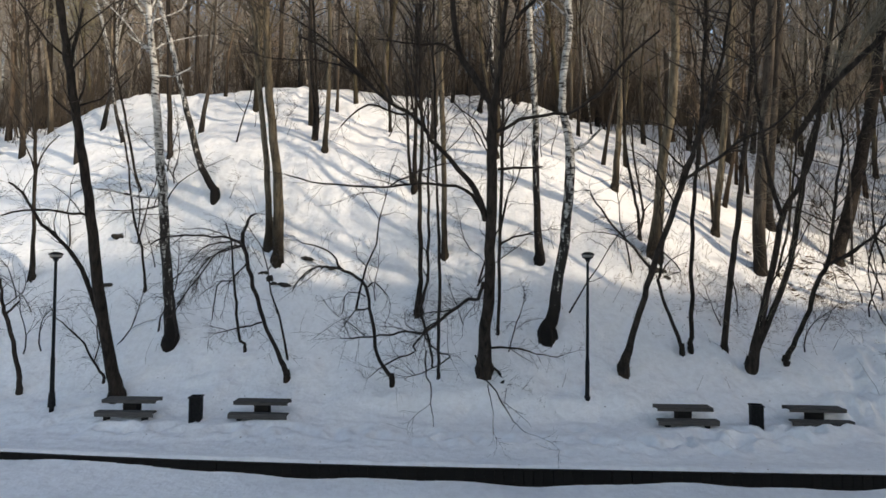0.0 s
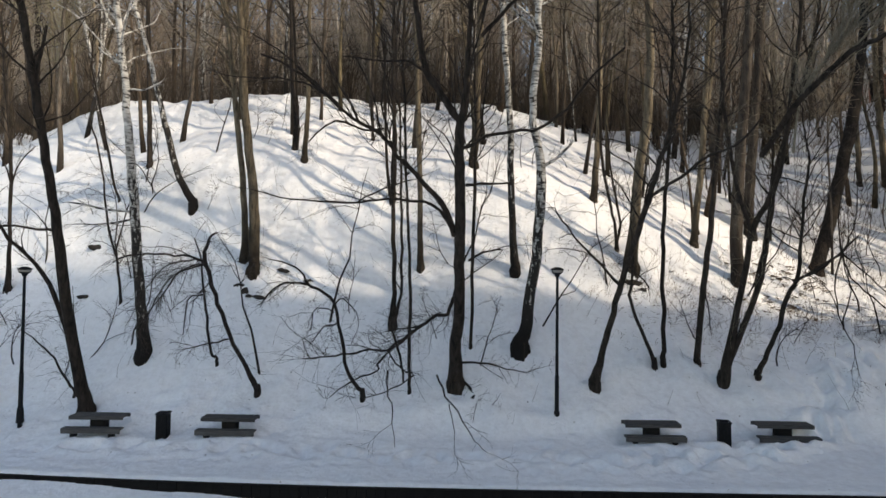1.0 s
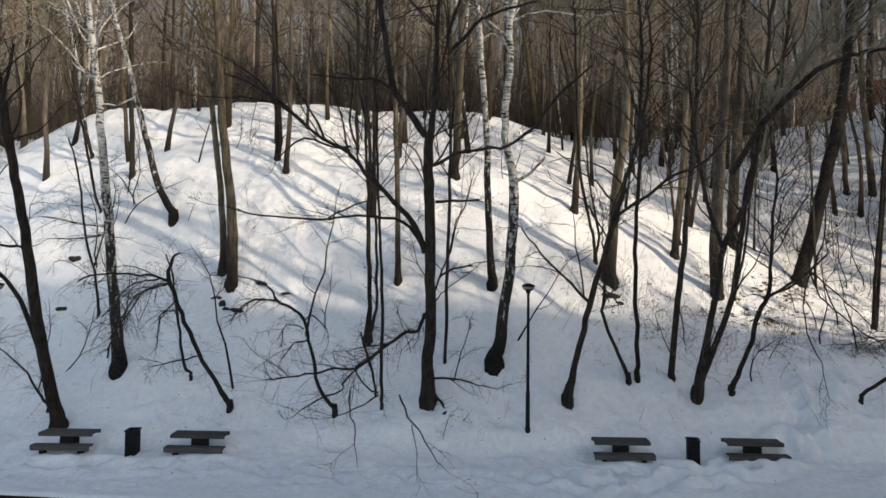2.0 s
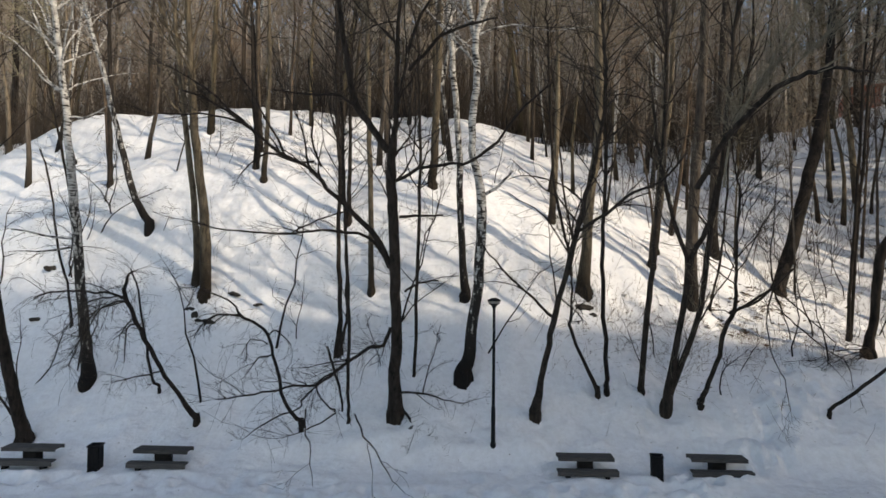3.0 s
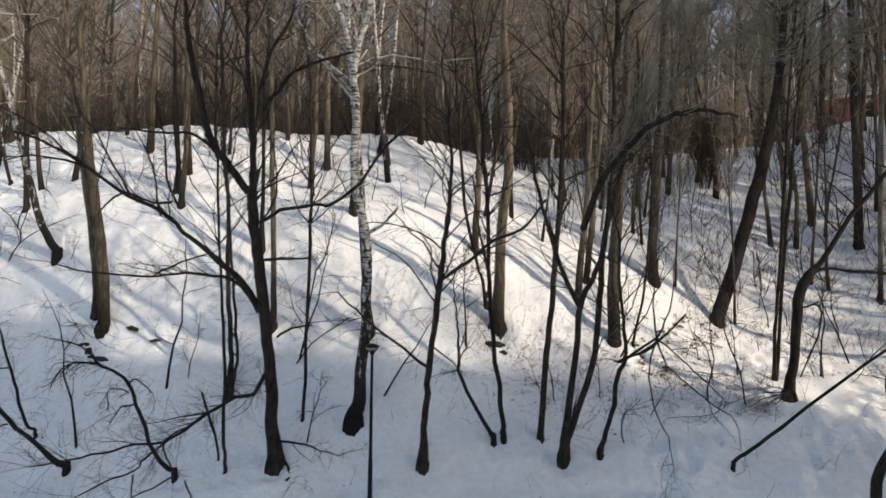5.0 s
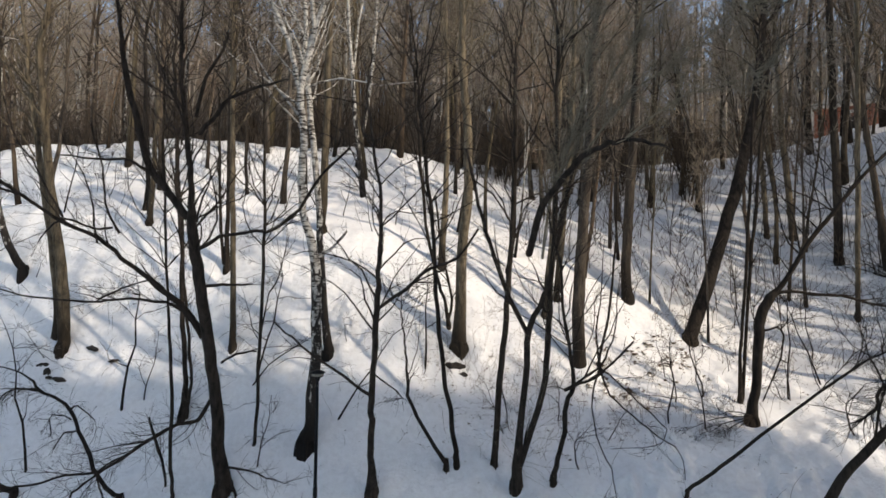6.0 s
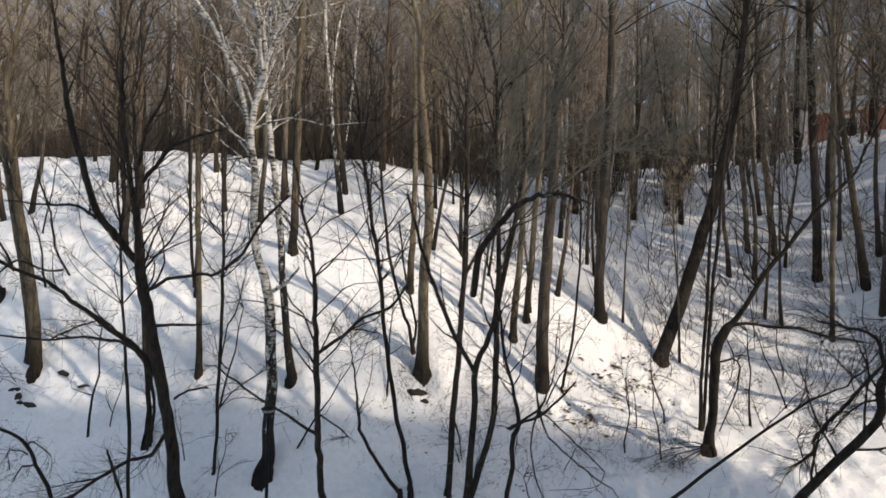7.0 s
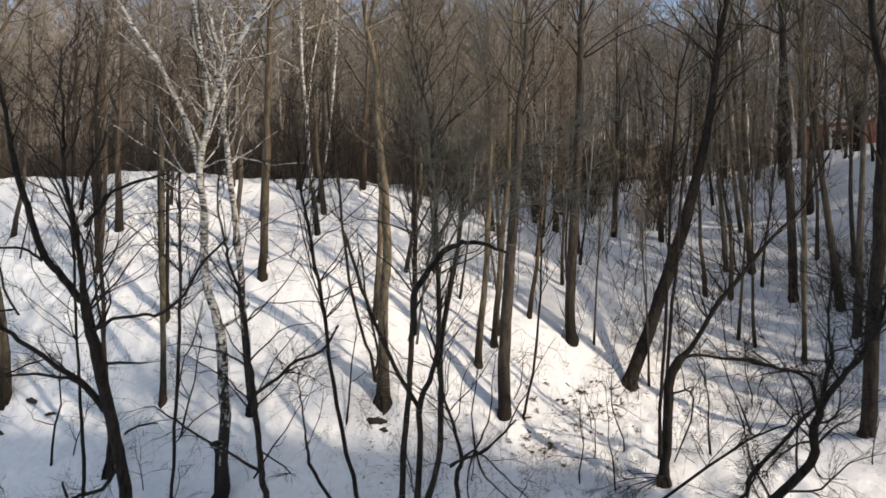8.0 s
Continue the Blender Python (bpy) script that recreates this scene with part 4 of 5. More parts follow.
t = Tree("dark", -13.67, 23.16, -0.06, [(0, 0, 0.077), (-0.25, 1.02, 0.077), (-0.53, 2.81, 0.077), (-0.85, 4.58, 0.064), (-1.08, 6.1, 0.051)], 38)
t.done()
t = Tree("shrub", -10.9, 16.29, -0.3, [(0, 0, 0.056), (-0.24, 0.61, 0.046), (-0.4, 1.28, 0.037), (-0.85, 1.84, 0.027), (-1.25, 2.21, 0.018)], 39)
t.limb([(-0.22, 0.7, 0.028), (0.19, 1.48, 0.018)])
t.done()
t = Tree("dark", -3.01, 28.95, -0.06, [(0, 0, 0.125), (-0.04, 2.32, 0.125), (0.01, 5.09, 0.109), (0.01, 6.93, 0.093)], 40)
t.done()
t = Tree("dark", 18.56, 18.92, -0.18, [(0, 0, 0.275), (0.04, 1.03, 0.198), (0.02, 2.58, 0.211), (0.01, 3.63, 0.224), (0.29, 4.29, 0.194), (0.62, 4.67, 0.111), (1.39, 6.15, 0.1), (2.02, 7.05, 0.09), (2.79, 8.12, 0.072), (3.87, 9.33, 0.053)], 41)
t.limb([(0.21, 4.2, 0.084), (0.64, 4.47, 0.074), (1.54, 4.41, 0.065), (2.44, 4.36, 0.064), (3.36, 4.11, 0.055), (4.44, 3.98, 0.046)])
t.limb([(0.01, 3.12, 0.047), (0.74, 3.21, 0.047), (0.78, 2.21, 0.038), (0.28, 0.74, 0.029)])
t.bough([(0, -0.1, 0.35, 0.025), (-0.8, -0.42, 0.58, 0.015), (-1.45, -0.72, 0.51, 0.006)], 1.2)
t.bough([(0, -0.1, 0.35, 0.025), (-0.66, -0.42, 0.02, 0.015), (-1.18, -0.72, -0.59, 0.006)], 1.2)
t.bough([(0, -0.1, 0.35, 0.025), (-0.89, -0.42, 0.06, 0.015), (-1.63, -0.72, -0.51, 0.006)], 1.2)
t.bough([(0, -0.1, 0.35, 0.025), (-1.17, -0.42, 0.15, 0.015), (-2.18, -0.72, -0.35, 0.006)], 1.2)
t.bough([(0, -0.1, 0.35, 0.025), (-1.3, -0.42, 0.33, 0.015), (-2.46, -0.72, 0.01, 0.006)], 1.2)
t.done(1.5)
t = Tree("dark", 18.92, 20.53, -0.06, [(0, 0, 0.124), (-0.05, 1.77, 0.083), (0.06, 3.84, 0.083), (0.12, 5.91, 0.082), (0.2, 8.37, 0.072), (0.23, 11.03, 0.062), (0.39, 13.46, 0.051)], 42)
t.limb([(0.08, 0.11, 0.083), (0.34, 4.88, 0.083), (0.54, 6.94, 0.082), (0.67, 8.99, 0.072), (0.87, 11.02, 0.061), (1.09, 13.05, 0.051)])
t.done()
t = Tree("dark", 17.42, 13.4, 0, [(0, 0, 0.177), (0.14, 1.72, 0.164), (0.52, 2.58, 0.144), (1.37, 3.55, 0.137), (2.94, 5.1, 0.137), (2.98, 5.85, 0.138), (3.14, 6.47, 0.11), (3.58, 7.17, 0.089), (4.17, 7.87, 0.075), (4.57, 8.83, 0.062)], 43)
t.limb([(3.11, 6.4, 0.062), (2.85, 7.15, 0.055), (2.19, 7.41, 0.042), (1.52, 7.53, 0.035)])
t.limb([(3.14, 6.54, 0.055), (3.38, 7.71, 0.048), (3.32, 8.81, 0.034), (3.46, 9.78, 0.028)])
t.limb([(2.98, 5.65, 0.041), (2.45, 5.49, 0.028), (1.92, 4.93, 0.021)])
t.limb([(3.51, 7.17, 0.048), (2.98, 6.47, 0.048), (2.05, 5.35, 0.055), (1.52, 4.71, 0.055), (1.45, 4.3, 0.055), (1.01, 3.96, 0.035)])
t.bough([(1.37, 0, 3.67, 0.036), (1.375, -0.129, 4.554, 0.026), (1.491, -0.394, 5.344, 0.017), (1.178, -0.8, 5.848, 0.006)], 0.9)
t.bough([(2, 0, 4.3, 0.036), (1.566, 0.245, 5.329, 0.026), (1.742, 0.753, 5.645, 0.017), (1.483, 0.8, 6.665, 0.006)], 0.9)
t.bough([(2.6, 0, 4.85, 0.036), (2.401, -0.34, 5.843, 0.026), (2.277, -0.669, 6.627, 0.017), (2.048, -0.6, 7.783, 0.006)], 0.9)
t.bough([(2.94, 0, 5.3, 0.036), (2.931, -0.031, 5.4, 0.026), (2.978, -0.362, 5, 0.017), (3.287, -0.8, 5.152, 0.006)], 0.9)
t.bough([(2.98, 0, 5.97, 0.036), (2.85, 0.187, 6.391, 0.026), (2.797, 0.629, 7.211, 0.017), (2.387, 1.2, 8.092, 0.006)], 0.9)
t.bough([(3.14, 0, 6.6, 0.036), (3.518, 0.473, 7.19, 0.026), (3.614, 0.55, 8.115, 0.017), (3.466, 0.8, 8.744, 0.006)], 0.9)
t.bough([(3.58, 0, 7.3, 0.036), (3.291, -0.083, 7.891, 0.026), (3.594, -0.44, 8.156, 0.017), (3.205, -1, 8.767, 0.006)], 0.9)
t.bough([(2.3, 0, 4.55, 0.036), (3.163, 0.011, 4.634, 0.026), (3.939, 0.285, 5.172, 0.017), (5.152, 0.6, 5.404, 0.006)], 0.9)
t.bough([(4.17, 0, 7.95, 0.036), (3.943, -0.032, 7.985, 0.026), (4.167, -0.086, 8.191, 0.017), (4.326, -0.4, 8.331, 0.006)], 0.9)
t.bough([(2.98, 0, 5.6, 0.036), (3.733, 0.385, 6.073, 0.026), (4.444, 1.058, 6.05, 0.017), (5.574, 1.2, 6.686, 0.006)], 0.9)
t.done(4.5)
t = Tree("dark", 15.3, 16.08, -0.3, [(0, 0, 0.079), (0.46, 0.61, 0.07), (1.03, 1.18, 0.069), (1.85, 1.95, 0.06), (3.9, 3.88, 0.046), (4.55, 4.37, 0.038), (5.09, 4.62, 0.03)], 44)
t.done()
t = Tree("grey", 16.69, 27.19, -0.06, [(0, 0, 0.359), (-0.11, 1.79, 0.317), (-0.01, 4.54, 0.303), (0.1, 6.74, 0.289), (0.2, 9.47, 0.26), (0.27, 13.54, 0.219)], 45)
t.done()
t = Tree("brown", 12.86, 24.65, -0.06, [(0, 0, 0.19), (0.17, 2.53, 0.164), (0.32, 5.04, 0.151), (0.54, 7.54, 0.138), (0.62, 11.27, 0.113)], 46)
t.done()
t = Tree("dark", 14, 21.52, -0.06, [(0, 0, 0.077), (0.2, 1.15, 0.066), (0.4, 2.47, 0.066), (0.59, 4.88, 0.055), (0.6, 7.07, 0.055)], 47)
t.done()
t = Tree("brown", 27.78, 32.81, -0.06, [(0, 0, 0.262), (-0.28, 2.84, 0.213), (-0.65, 5.45, 0.196), (-0.97, 9.35, 0.163)], 48)
t.done()
t = Tree("grey", 28.88, 30.49, -0.06, [(0, 0, 0.304), (-0.2, 3.88, 0.273), (-0.56, 8.39, 0.242), (-0.82, 12.89, 0.226), (-0.93, 15.28, 0.211)], 49)
t.done()
t = Tree("brown", 27.68, 27.35, -0.06, [(0, 0, 0.136), (-0.1, 3.53, 0.136), (-0.19, 7.59, 0.135), (-0.38, 12.96, 0.121), (-0.49, 15.63, 0.108)], 50)
t.done()
t = Tree("brown", 26.53, 33.33, -0.06, [(0, 0, 0.184), (-0.21, 2.73, 0.167), (-0.6, 6.04, 0.15), (-0.84, 10.34, 0.133)], 51)
t.done()
t = Tree("brown", 28.81, 36.58, -0.06, [(0, 0, 0.165), (-0.52, 3.28, 0.146), (-0.84, 6.91, 0.128), (-1.01, 10.53, 0.109)], 52)
t.done()
t = Tree("brown", 2.4, 23.85, -0.06, [(0, 0, 0.251), (0.12, 1.95, 0.213), (0.24, 5.69, 0.187), (0.35, 9.4, 0.174), (0.4, 11.37, 0.149)], 53)
t.done()
t = Tree("birch", 2.09, 33.35, -0.06, [(0, 0, 0.191), (0.27, 1.73, 0.156), (0.78, 5.17, 0.138), (1.04, 8.6, 0.121), (1.21, 10.99, 0.103)], 56)
t.done()
t = Tree("dark", 26.99, 21.79, -0.06, [(0, 0, 0.374), (0.06, 1.62, 0.342), (0.1, 3.78, 0.326), (0.22, 6.98, 0.293), (0.24, 10.16, 0.307), (0.25, 13.31, 0.245)], 59)
t.done()


# ---- the wood behind ----
def wood_tree(seed, tall, birch):
    """A slim woodland tree, built once for many copies."""
    r = np.random.default_rng(seed)
    wood, fine = Builder(), Builder()
    rad = tall * r.uniform(0.0065, 0.0100)
    stem = wander(r, (0, 0, -0.3), (r.normal(0, 0.04), r.normal(0, 0.04), 1), tall, rad, 0.012, 9, 0, 0.045)
    stem[0, 3] *= 1.3
    wood.tube(stem[:, :3], stem[:, 3], 7)
    if r.random() < 0.4:
        k = r.integers(3, 6)
        fork = wander(r, stem[k, :3], (r.normal(0, 0.25), r.normal(0, 0.25), 1), tall * 0.45, stem[k, 3] * 0.7, 0.01, 6, 0, 0.06)
        wood.tube(fork[:, :3], fork[:, 3], 6)
        crown(wood, fine, r, fork, 0.6, 8, tall * 0.14, 0.02, 9, 0.017, True)
    crown(wood, fine, r, stem, 0.28, 34, tall * 0.23, 0.06 if birch else 0.0, 11, 0.017, True)
    name = "birch_tree" if birch else "tree"
    base = new(name)
    place("trunk", wood.mesh("trunk", BARK["birch" if birch else "wood"]), base)
    place("crown", fine.mesh("crown", TWIG["wood"]), base, label="bare crown of fine twigs")
    label = "slim white birch in the bare winter wood" if birch else "slim bare grey-brown tree in the winter wood"
    return tagged(base, label, "birch tree" if birch else "tree", "trees of the wood behind")


def build_wood():
    r = np.random.default_rng(21)
    TALL = (17, 20, 14, 18, 22, 12, 19, 16, 15, 21)
    kinds = [wood_tree(100 + i, tall, i == 3) for i, tall in enumerate(TALL)]
    used = [False] * len(kinds)
    taken = [np.array(p) for p in STANDING]
    n = 0
    for _ in range(9000):
        if n >= 325:
            break
        if n < 58:
            # the hollow's right bank: wood added down to the path, mostly unseen, for shade
            x, y = r.uniform(27.5, 60), r.uniform(6, 30)
            if y + 0.62 * x < 41:
                continue
        elif n < 68:
            # the thicket of slender stems where the knoll drops to the hollow
            x, y = r.uniform(8.5, 26), r.uniform(23.5, 36)
            if x < 12 and y < 26:
                continue
        else:
            y = 27.5 + 62 * r.random() ** 1.5
            x = r.uniform(-0.95, 1.0) * (y + 6) * 0.95 + 6
        if n >= 58 and x > 0.42 * y and r.random() < 0.3:
            continue
        if n >= 68 and y < 31 and x < 15 and r.random() < 0.65:
            continue
        if n >= 68 and y < 33 and 16 < x < 24 and r.random() < 0.8:
            continue
        if 68 <= n < 88:
            # before the house
            x, y = r.uniform(32, 46), r.uniform(37, 48)
        elif 34 < x < 58 and 40 < y < 66:
            continue
        if n < 14:
            # unseen tall trees added on the near bank behind the viewer for dappled shade
            x, y = 15 + 2.6 * n + r.uniform(-1, 1), r.uniform(-4, 0.5)
        gap = 1.0 + 0.030 * max(0, y - 27) - (0.45 if 58 <= n < 68 else 0)
        p = np.array((x, y))
        if min(np.hypot(*(p - q)) for q in taken) < gap:
            continue
        taken.append(p)
        k = r.integers(0, len(kinds)) if n >= 14 else (1, 4, 6, 9)[n % 4]
        m = pose(x, y, float(height(x, y)), r.normal(0, 2.5), r.normal(0, 2.5), r.uniform(0, 360))
        if not used[k] and n >= 14:
            used[k] = True
            kinds[k].matrix_basis = m
        else:
            s = r.uniform(0.8, 1.15) if n >= 14 else 27 / TALL[k]
            ob = copy_thing(kinds[k], m)
            thin = 0.5 if 58 <= n < 68 else 1.0
            ob.scale = (s * thin, s * thin, s * r.uniform(0.9, 1.1) * (0.75 if thin < 1 else 1))
        n += 1


build_wood()


def build_far_wood():
    """The depth of the wood, where no tree stands out."""
    r = np.random.default_rng(5)
    b = Builder()
    for _ in range(2500):
        y = 66 + 80 * r.random()
        x = r.uniform(-1.0, 1.05) * y * 1.1 + 6
        if x > 0.4 * y and r.random() < 0.4:
            continue
        z = float(height(x, y))
        tall = r.uniform(20, 33)
        stem = wander(r, (x, y, z - 0.5), (r.normal(0, 0.03), r.normal(0, 0.03), 1), tall, r.uniform(0.12, 0.26), 0.05, 4, 0, 0.05)
        b.tube(stem[:, :3], stem[:, 3], 4, False)
        for _ in range(26):
            k = r.integers(1, 5)
            p = stem[k, :3] + np.array([0, 0, r.uniform(-3, 1)])
            a = r.uniform(0, 6.283)
            tw = wander(r, p, (math.cos(a) * 0.7, math.sin(a) * 0.7, r.uniform(0.3, 1.0)), r.uniform(2.5, 6), 0.075, 0.04, 1, 0, 0.2)
            b.tube(tw[:, :3], tw[:, 3], 3, False)
    ob = new("far_woods", b.mesh("far_woods", TWIG["far"]))
    tagged(ob, "dense bare brown wood in the distance", "woods", kind="stuff")


build_far_wood()


def build_undergrowth():
    """Brushwood of young stems under the trees behind the crest."""
    r = np.random.default_rng(6)
    b = Builder()
    for n in range(4200):
        y = 27 + 54 * r.random() ** 1.3
        if n >= 2600:
            # thickest along the back of the knoll
            y = r.uniform(36, 52)
        x = r.uniform(-0.95, 1.0) * (y + 6) * 0.95 + 6
        if y < 35 and x < 11:
            continue
        if 36 < x < 56 and 48 < y < 62:
            continue
        if x > 11 and y < (38 if x < 17 else 50) and r.random() < 0.7:
            continue
        z = float(height(x, y))
        tall = r.uniform(1.5, 5.5)
        stem = wander(r, (x, y, z - 0.1), (r.normal(0, 0.15), r.normal(0, 0.15), 1), tall, r.uniform(0.012, 0.035), 0.006, 4, 0, 0.1)
        b.tube(stem[:, :3], stem[:, 3], 3, False)
        for _ in range(8):
            k = r.integers(1, 4)
            a = r.uniform(0, 6.283)
            tw = wander(r, stem[k, :3], (math.cos(a) * 0.6, math.sin(a) * 0.6, 0.8), r.uniform(0.5, 1.8), 0.014, 0.007, 1, 0, 0.2)
            b.tube(tw[:, :3], tw[:, 3], 3, False)
    tagged(new("undergrowth", b.mesh("undergrowth", TWIG["brush"])), "bare brown brushwood under the trees", "undergrowth", kind="stuff")


build_undergrowth()


def hazel_bush(seed, tall):
    """A many-stemmed bush with a thick head of reddish-brown shoots."""
    r = np.random.default_rng(seed)
    fine, base = Builder(), new("bush")
    for k in range(9):
        a = k * 0.7 + r.uniform(-0.2, 0.2)
        out = r.uniform(0.12, 0.4)
        stem = wander(r, (math.cos(a) * 0.18, math.sin(a) * 0.18, -0.2), (math.cos(a) * out, math.sin(a) * out, 1), tall * r.uniform(0.75, 1.1), 0.03, 0.008, 6, 0.0, 0.08)
        wood = Builder()
        wood.tube(stem[:, :3], stem[:, 3], 5, False)
        place("stem", wood.mesh("stem", BARK["shrub"]), base)
        for _ in range(9):
            i = r.integers(1, 6)
            way = np.array([r.normal(0, 0.6), r.normal(0, 0.6), 0.9])
            line = wander(r, stem[i, :3], way / np.linalg.norm(way), tall * r.uniform(0.15, 0.4), 0.012, 0.006, 3, 0.0, 0.15)
            fine.tube(line[:, :3], line[:, 3], 3, False)
            twigs(fine, r, line, 6, 0.7, 0.0, 0.009, 1, 2)
    place("crown", fine.mesh("crown", TWIG["brush"]), base, label="thick head of bare reddish-brown shoots")
    return tagged(base, "dense bare brown bush among the trees", "bush", "bushes behind the knoll")


def build_bushes():
    r = np.random.default_rng(61)
    kinds = [hazel_bush(300 + i, tall) for i, tall in enumerate((4.2, 5.2, 3.4))]
    n = 0
    while n < 34:
        x, y = (r.uniform(6, 27), r.uniform(37.5, 46)) if n < 24 else (r.uniform(-22, 9), r.uniform(36, 42))
        if min(math.hypot(x - a, y - b) for a, b in STANDING) < 0.6:
            continue
        m = pose(x, y, float(height(x, y)), 0, 0, r.uniform(0, 360))
        if n < 3:
            kinds[n].matrix_basis = m
        else:
            s = r.uniform(0.8, 1.25)
            copy_thing(kinds[n % 3], m).scale = (s, s, s)
        n += 1


build_bushes()


# ---- saplings and brush on the bank ----
def sapling(seed, tall):
    r = np.random.default_rng(seed)
    wood, fine = Builder(), Builder()
    stem = wander(r, (0, 0, -0.1), (r.normal(0, 0.25), r.normal(-0.2, 0.2), 1), tall, 0.008 + tall * 0.006, 0.005, 7, 0.0, 0.14)
    wood.tube(stem[:, :3], stem[:, 3], 6)
    for _ in range(3 + int(tall * 1.5)):
        i = r.integers(2, 7)
        way = np.array([r.normal(0, 1), r.normal(0, 1), 0.7])
        line = wander(r, stem[i, :3], way / np.linalg.norm(way), tall * r.uniform(0.2, 0.5), stem[i, 3] * 0.6, 0.004, 5, 0.08, 0.2)
        wood.tube(line[:, :3], line[:, 3], 4, False)
        twigs(fine, r, line, 7, 0.45, 0.1, 0.0042)
    base = new("sapling")
    place("trunk", wood.mesh("trunk", BARK["shrub"]), base)
    place("crown", fine.mesh("crown", TWIG["dark"]), base, label="sparse bare twigs")
    return tagged(base, "young bare sapling with sparse twigs in snow", "sapling", "young saplings on the slope")


def build_saplings():
    r = np.random.default_rng(31)
    kinds = [sapling(200 + i, tall) for i, tall in enumerate((1.3, 2.2, 3.2, 4.2, 2.7, 5.2))]
    used = [False] * len(kinds)
    # stretches of the bank: x from, to, y from, to, how many
    for x0, x1, y0, y1, n in ((-19, -9, 17.5, 24, 22), (-7, 3, 16.2, 20, 9), (3, 13, 16.5, 21, 6), (12, 18, 17, 22.5, 9), (19, 27, 18, 27, 16), (-12, 8, 23, 28, 14)):
        for _ in range(n):
            x, y = r.uniform(x0, x1), r.uniform(y0, y1)
            if min(math.hypot(x - a, y - b) for a, b in STANDING) < 0.5:
                continue
            k = r.integers(0, len(kinds))
            m = pose(x, y, float(height(x, y)), r.normal(0, 7), r.normal(0, 7), r.uniform(0, 360))
            if used[k]:
                s = r.uniform(0.75, 1.2)
                copy_thing(kinds[k], m).scale = (s, s, s)
            else:
                used[k] = True
                kinds[k].matrix_basis = m


build_saplings()


# ---- beside the path ----
def picnic_table():
    """A narrow board table on a box pedestal, with a low bench before it."""
    base = new("picnic_table")
    bm = bmesh.new()
    for k in (-0.095, 0.095):
        box(bm, (0, k, 0.735), (1.58, 0.18, 0.055), 0.008)
    box(bm, (0, -0.195, 0.71), (1.58, 0.03, 0.11), 0.006)
    box(bm, (0, 0.195, 0.71), (1.58, 0.03, 0.11), 0.006)
    part("tabletop", bm, TABLE_WOOD, base)
    bm = box(bmesh.new(), (0, 0, 0.34), (0.40, 0.30, 0.66), 0.012)
    part("pedestal", bm, TABLE_DARK, base)
    bm = bmesh.new()
    box(bm, (0, -0.33, 0.45), (1.70, 0.20, 0.05), 0.008)
    box(bm, (0, -0.445, 0.40), (1.70, 0.03, 0.15), 0.006)
    bench = part("bench", bm, TABLE_WOOD, base)
    for k in (-0.55, 0.55):
        bm = box(bmesh.new(), (k, -0.33, 0.18), (0.12, 0.18, 0.48), 0.008)
        part("leg", bm, TABLE_DARK, bench)
    bm = box(bmesh.new(), (0, 0, 0.12), (0.30, 0.9, 0.10), 0.008)
    part("foot_beam", bm, TABLE_DARK, base)
    return tagged(base, "weathered grey wooden picnic table half sunk in snow", "picnic table", "picnic tables by the path")


first_table = picnic_table()
first_table.matrix_basis = pose(-8.74, 14.25, -0.17, 0, 0, 0.6)
for x, y, a in ((-4.88, 14.25, -0.5), (7.28, 14.3, 0.4), (11.05, 14.4, -1.0)):
    copy_thing(first_table, pose(x, y, -0.17, 0, 0, a))


def litter_bin(x, y, turn, tilt):
    base = new("litter_bin")
    base.matrix_basis = pose(x, y, -0.14, tilt, tilt, turn) @ Matrix.Diagonal((0.86, 0.86, 1, 1))
    bm = box(bmesh.new(), (0, 0, 0.40), (0.37, 0.37, 0.86), 0.03)
    part("body", bm, BIN, base)
    bm = bmesh.new()
    for px, py, sx, sy in ((0, -0.18, 0.41, 0.05), (0, 0.18, 0.41, 0.05), (-0.18, 0, 0.05, 0.31), (0.18, 0, 0.05, 0.31)):
        box(bm, (px, py, 0.85), (sx, sy, 0.05), 0.01)
    part("rim", bm, IRON, base)
    for k in (-0.12, 0, 0.12):
        bm = box(bmesh.new(), (k, -0.192, 0.42), (0.09, 0.02, 0.66), 0.006)
        part("slat", bm, BIN, base)
    tagged(base, "dark square litter bin standing in snow between tables", "litter bin", "litter bins by the path")


litter_bin(-6.76, 14.05, 6, 0.5)
litter_bin(9.22, 14.0, -12, -0.8)


def street_lamp(x, y, z, turn, tilt):
    base = new("street_lamp")
    base.matrix_basis = pose(x, y, z, 0, tilt, turn)
    bm = cone(bmesh.new(), -0.7, 1.2, 0.068, 0.062)
    cone(bm, 1.2, 4.2, 0.05, 0.04)
    part("pole", bm, IRON, base, smooth=True)
    bm = cone(bmesh.new(), -0.3, 0.14, 0.11, 0.085)
    part("base_collar", bm, IRON, base)
    bm = cone(bmesh.new(), 4.16, 4.24, 0.055, 0.085)
    cone(bm, 4.24, 4.29, 0.085, 0.17)
    part("neck", bm, IRON, base, smooth=True)
    bm = cone(bmesh.new(), 4.29, 4.37, 0.16, 0.185)
    part("glass", bm, GLASS, base, "clouded glass bowl", True)
    bm = cone(bmesh.new(), 4.37, 4.40, 0.20, 0.205)
    cone(bm, 4.40, 4.46, 0.20, 0.07)
    part("cap", bm, IRON, base, smooth=True)
    tagged(base, "slim black lamp post with a flat round head", "street lamp", "lamp posts along the path")


street_lamp(4.70, 14.95, 0.55, 0, 0.0)
street_lamp(-11.66, 14.95, 0.42, 40, 0.3)


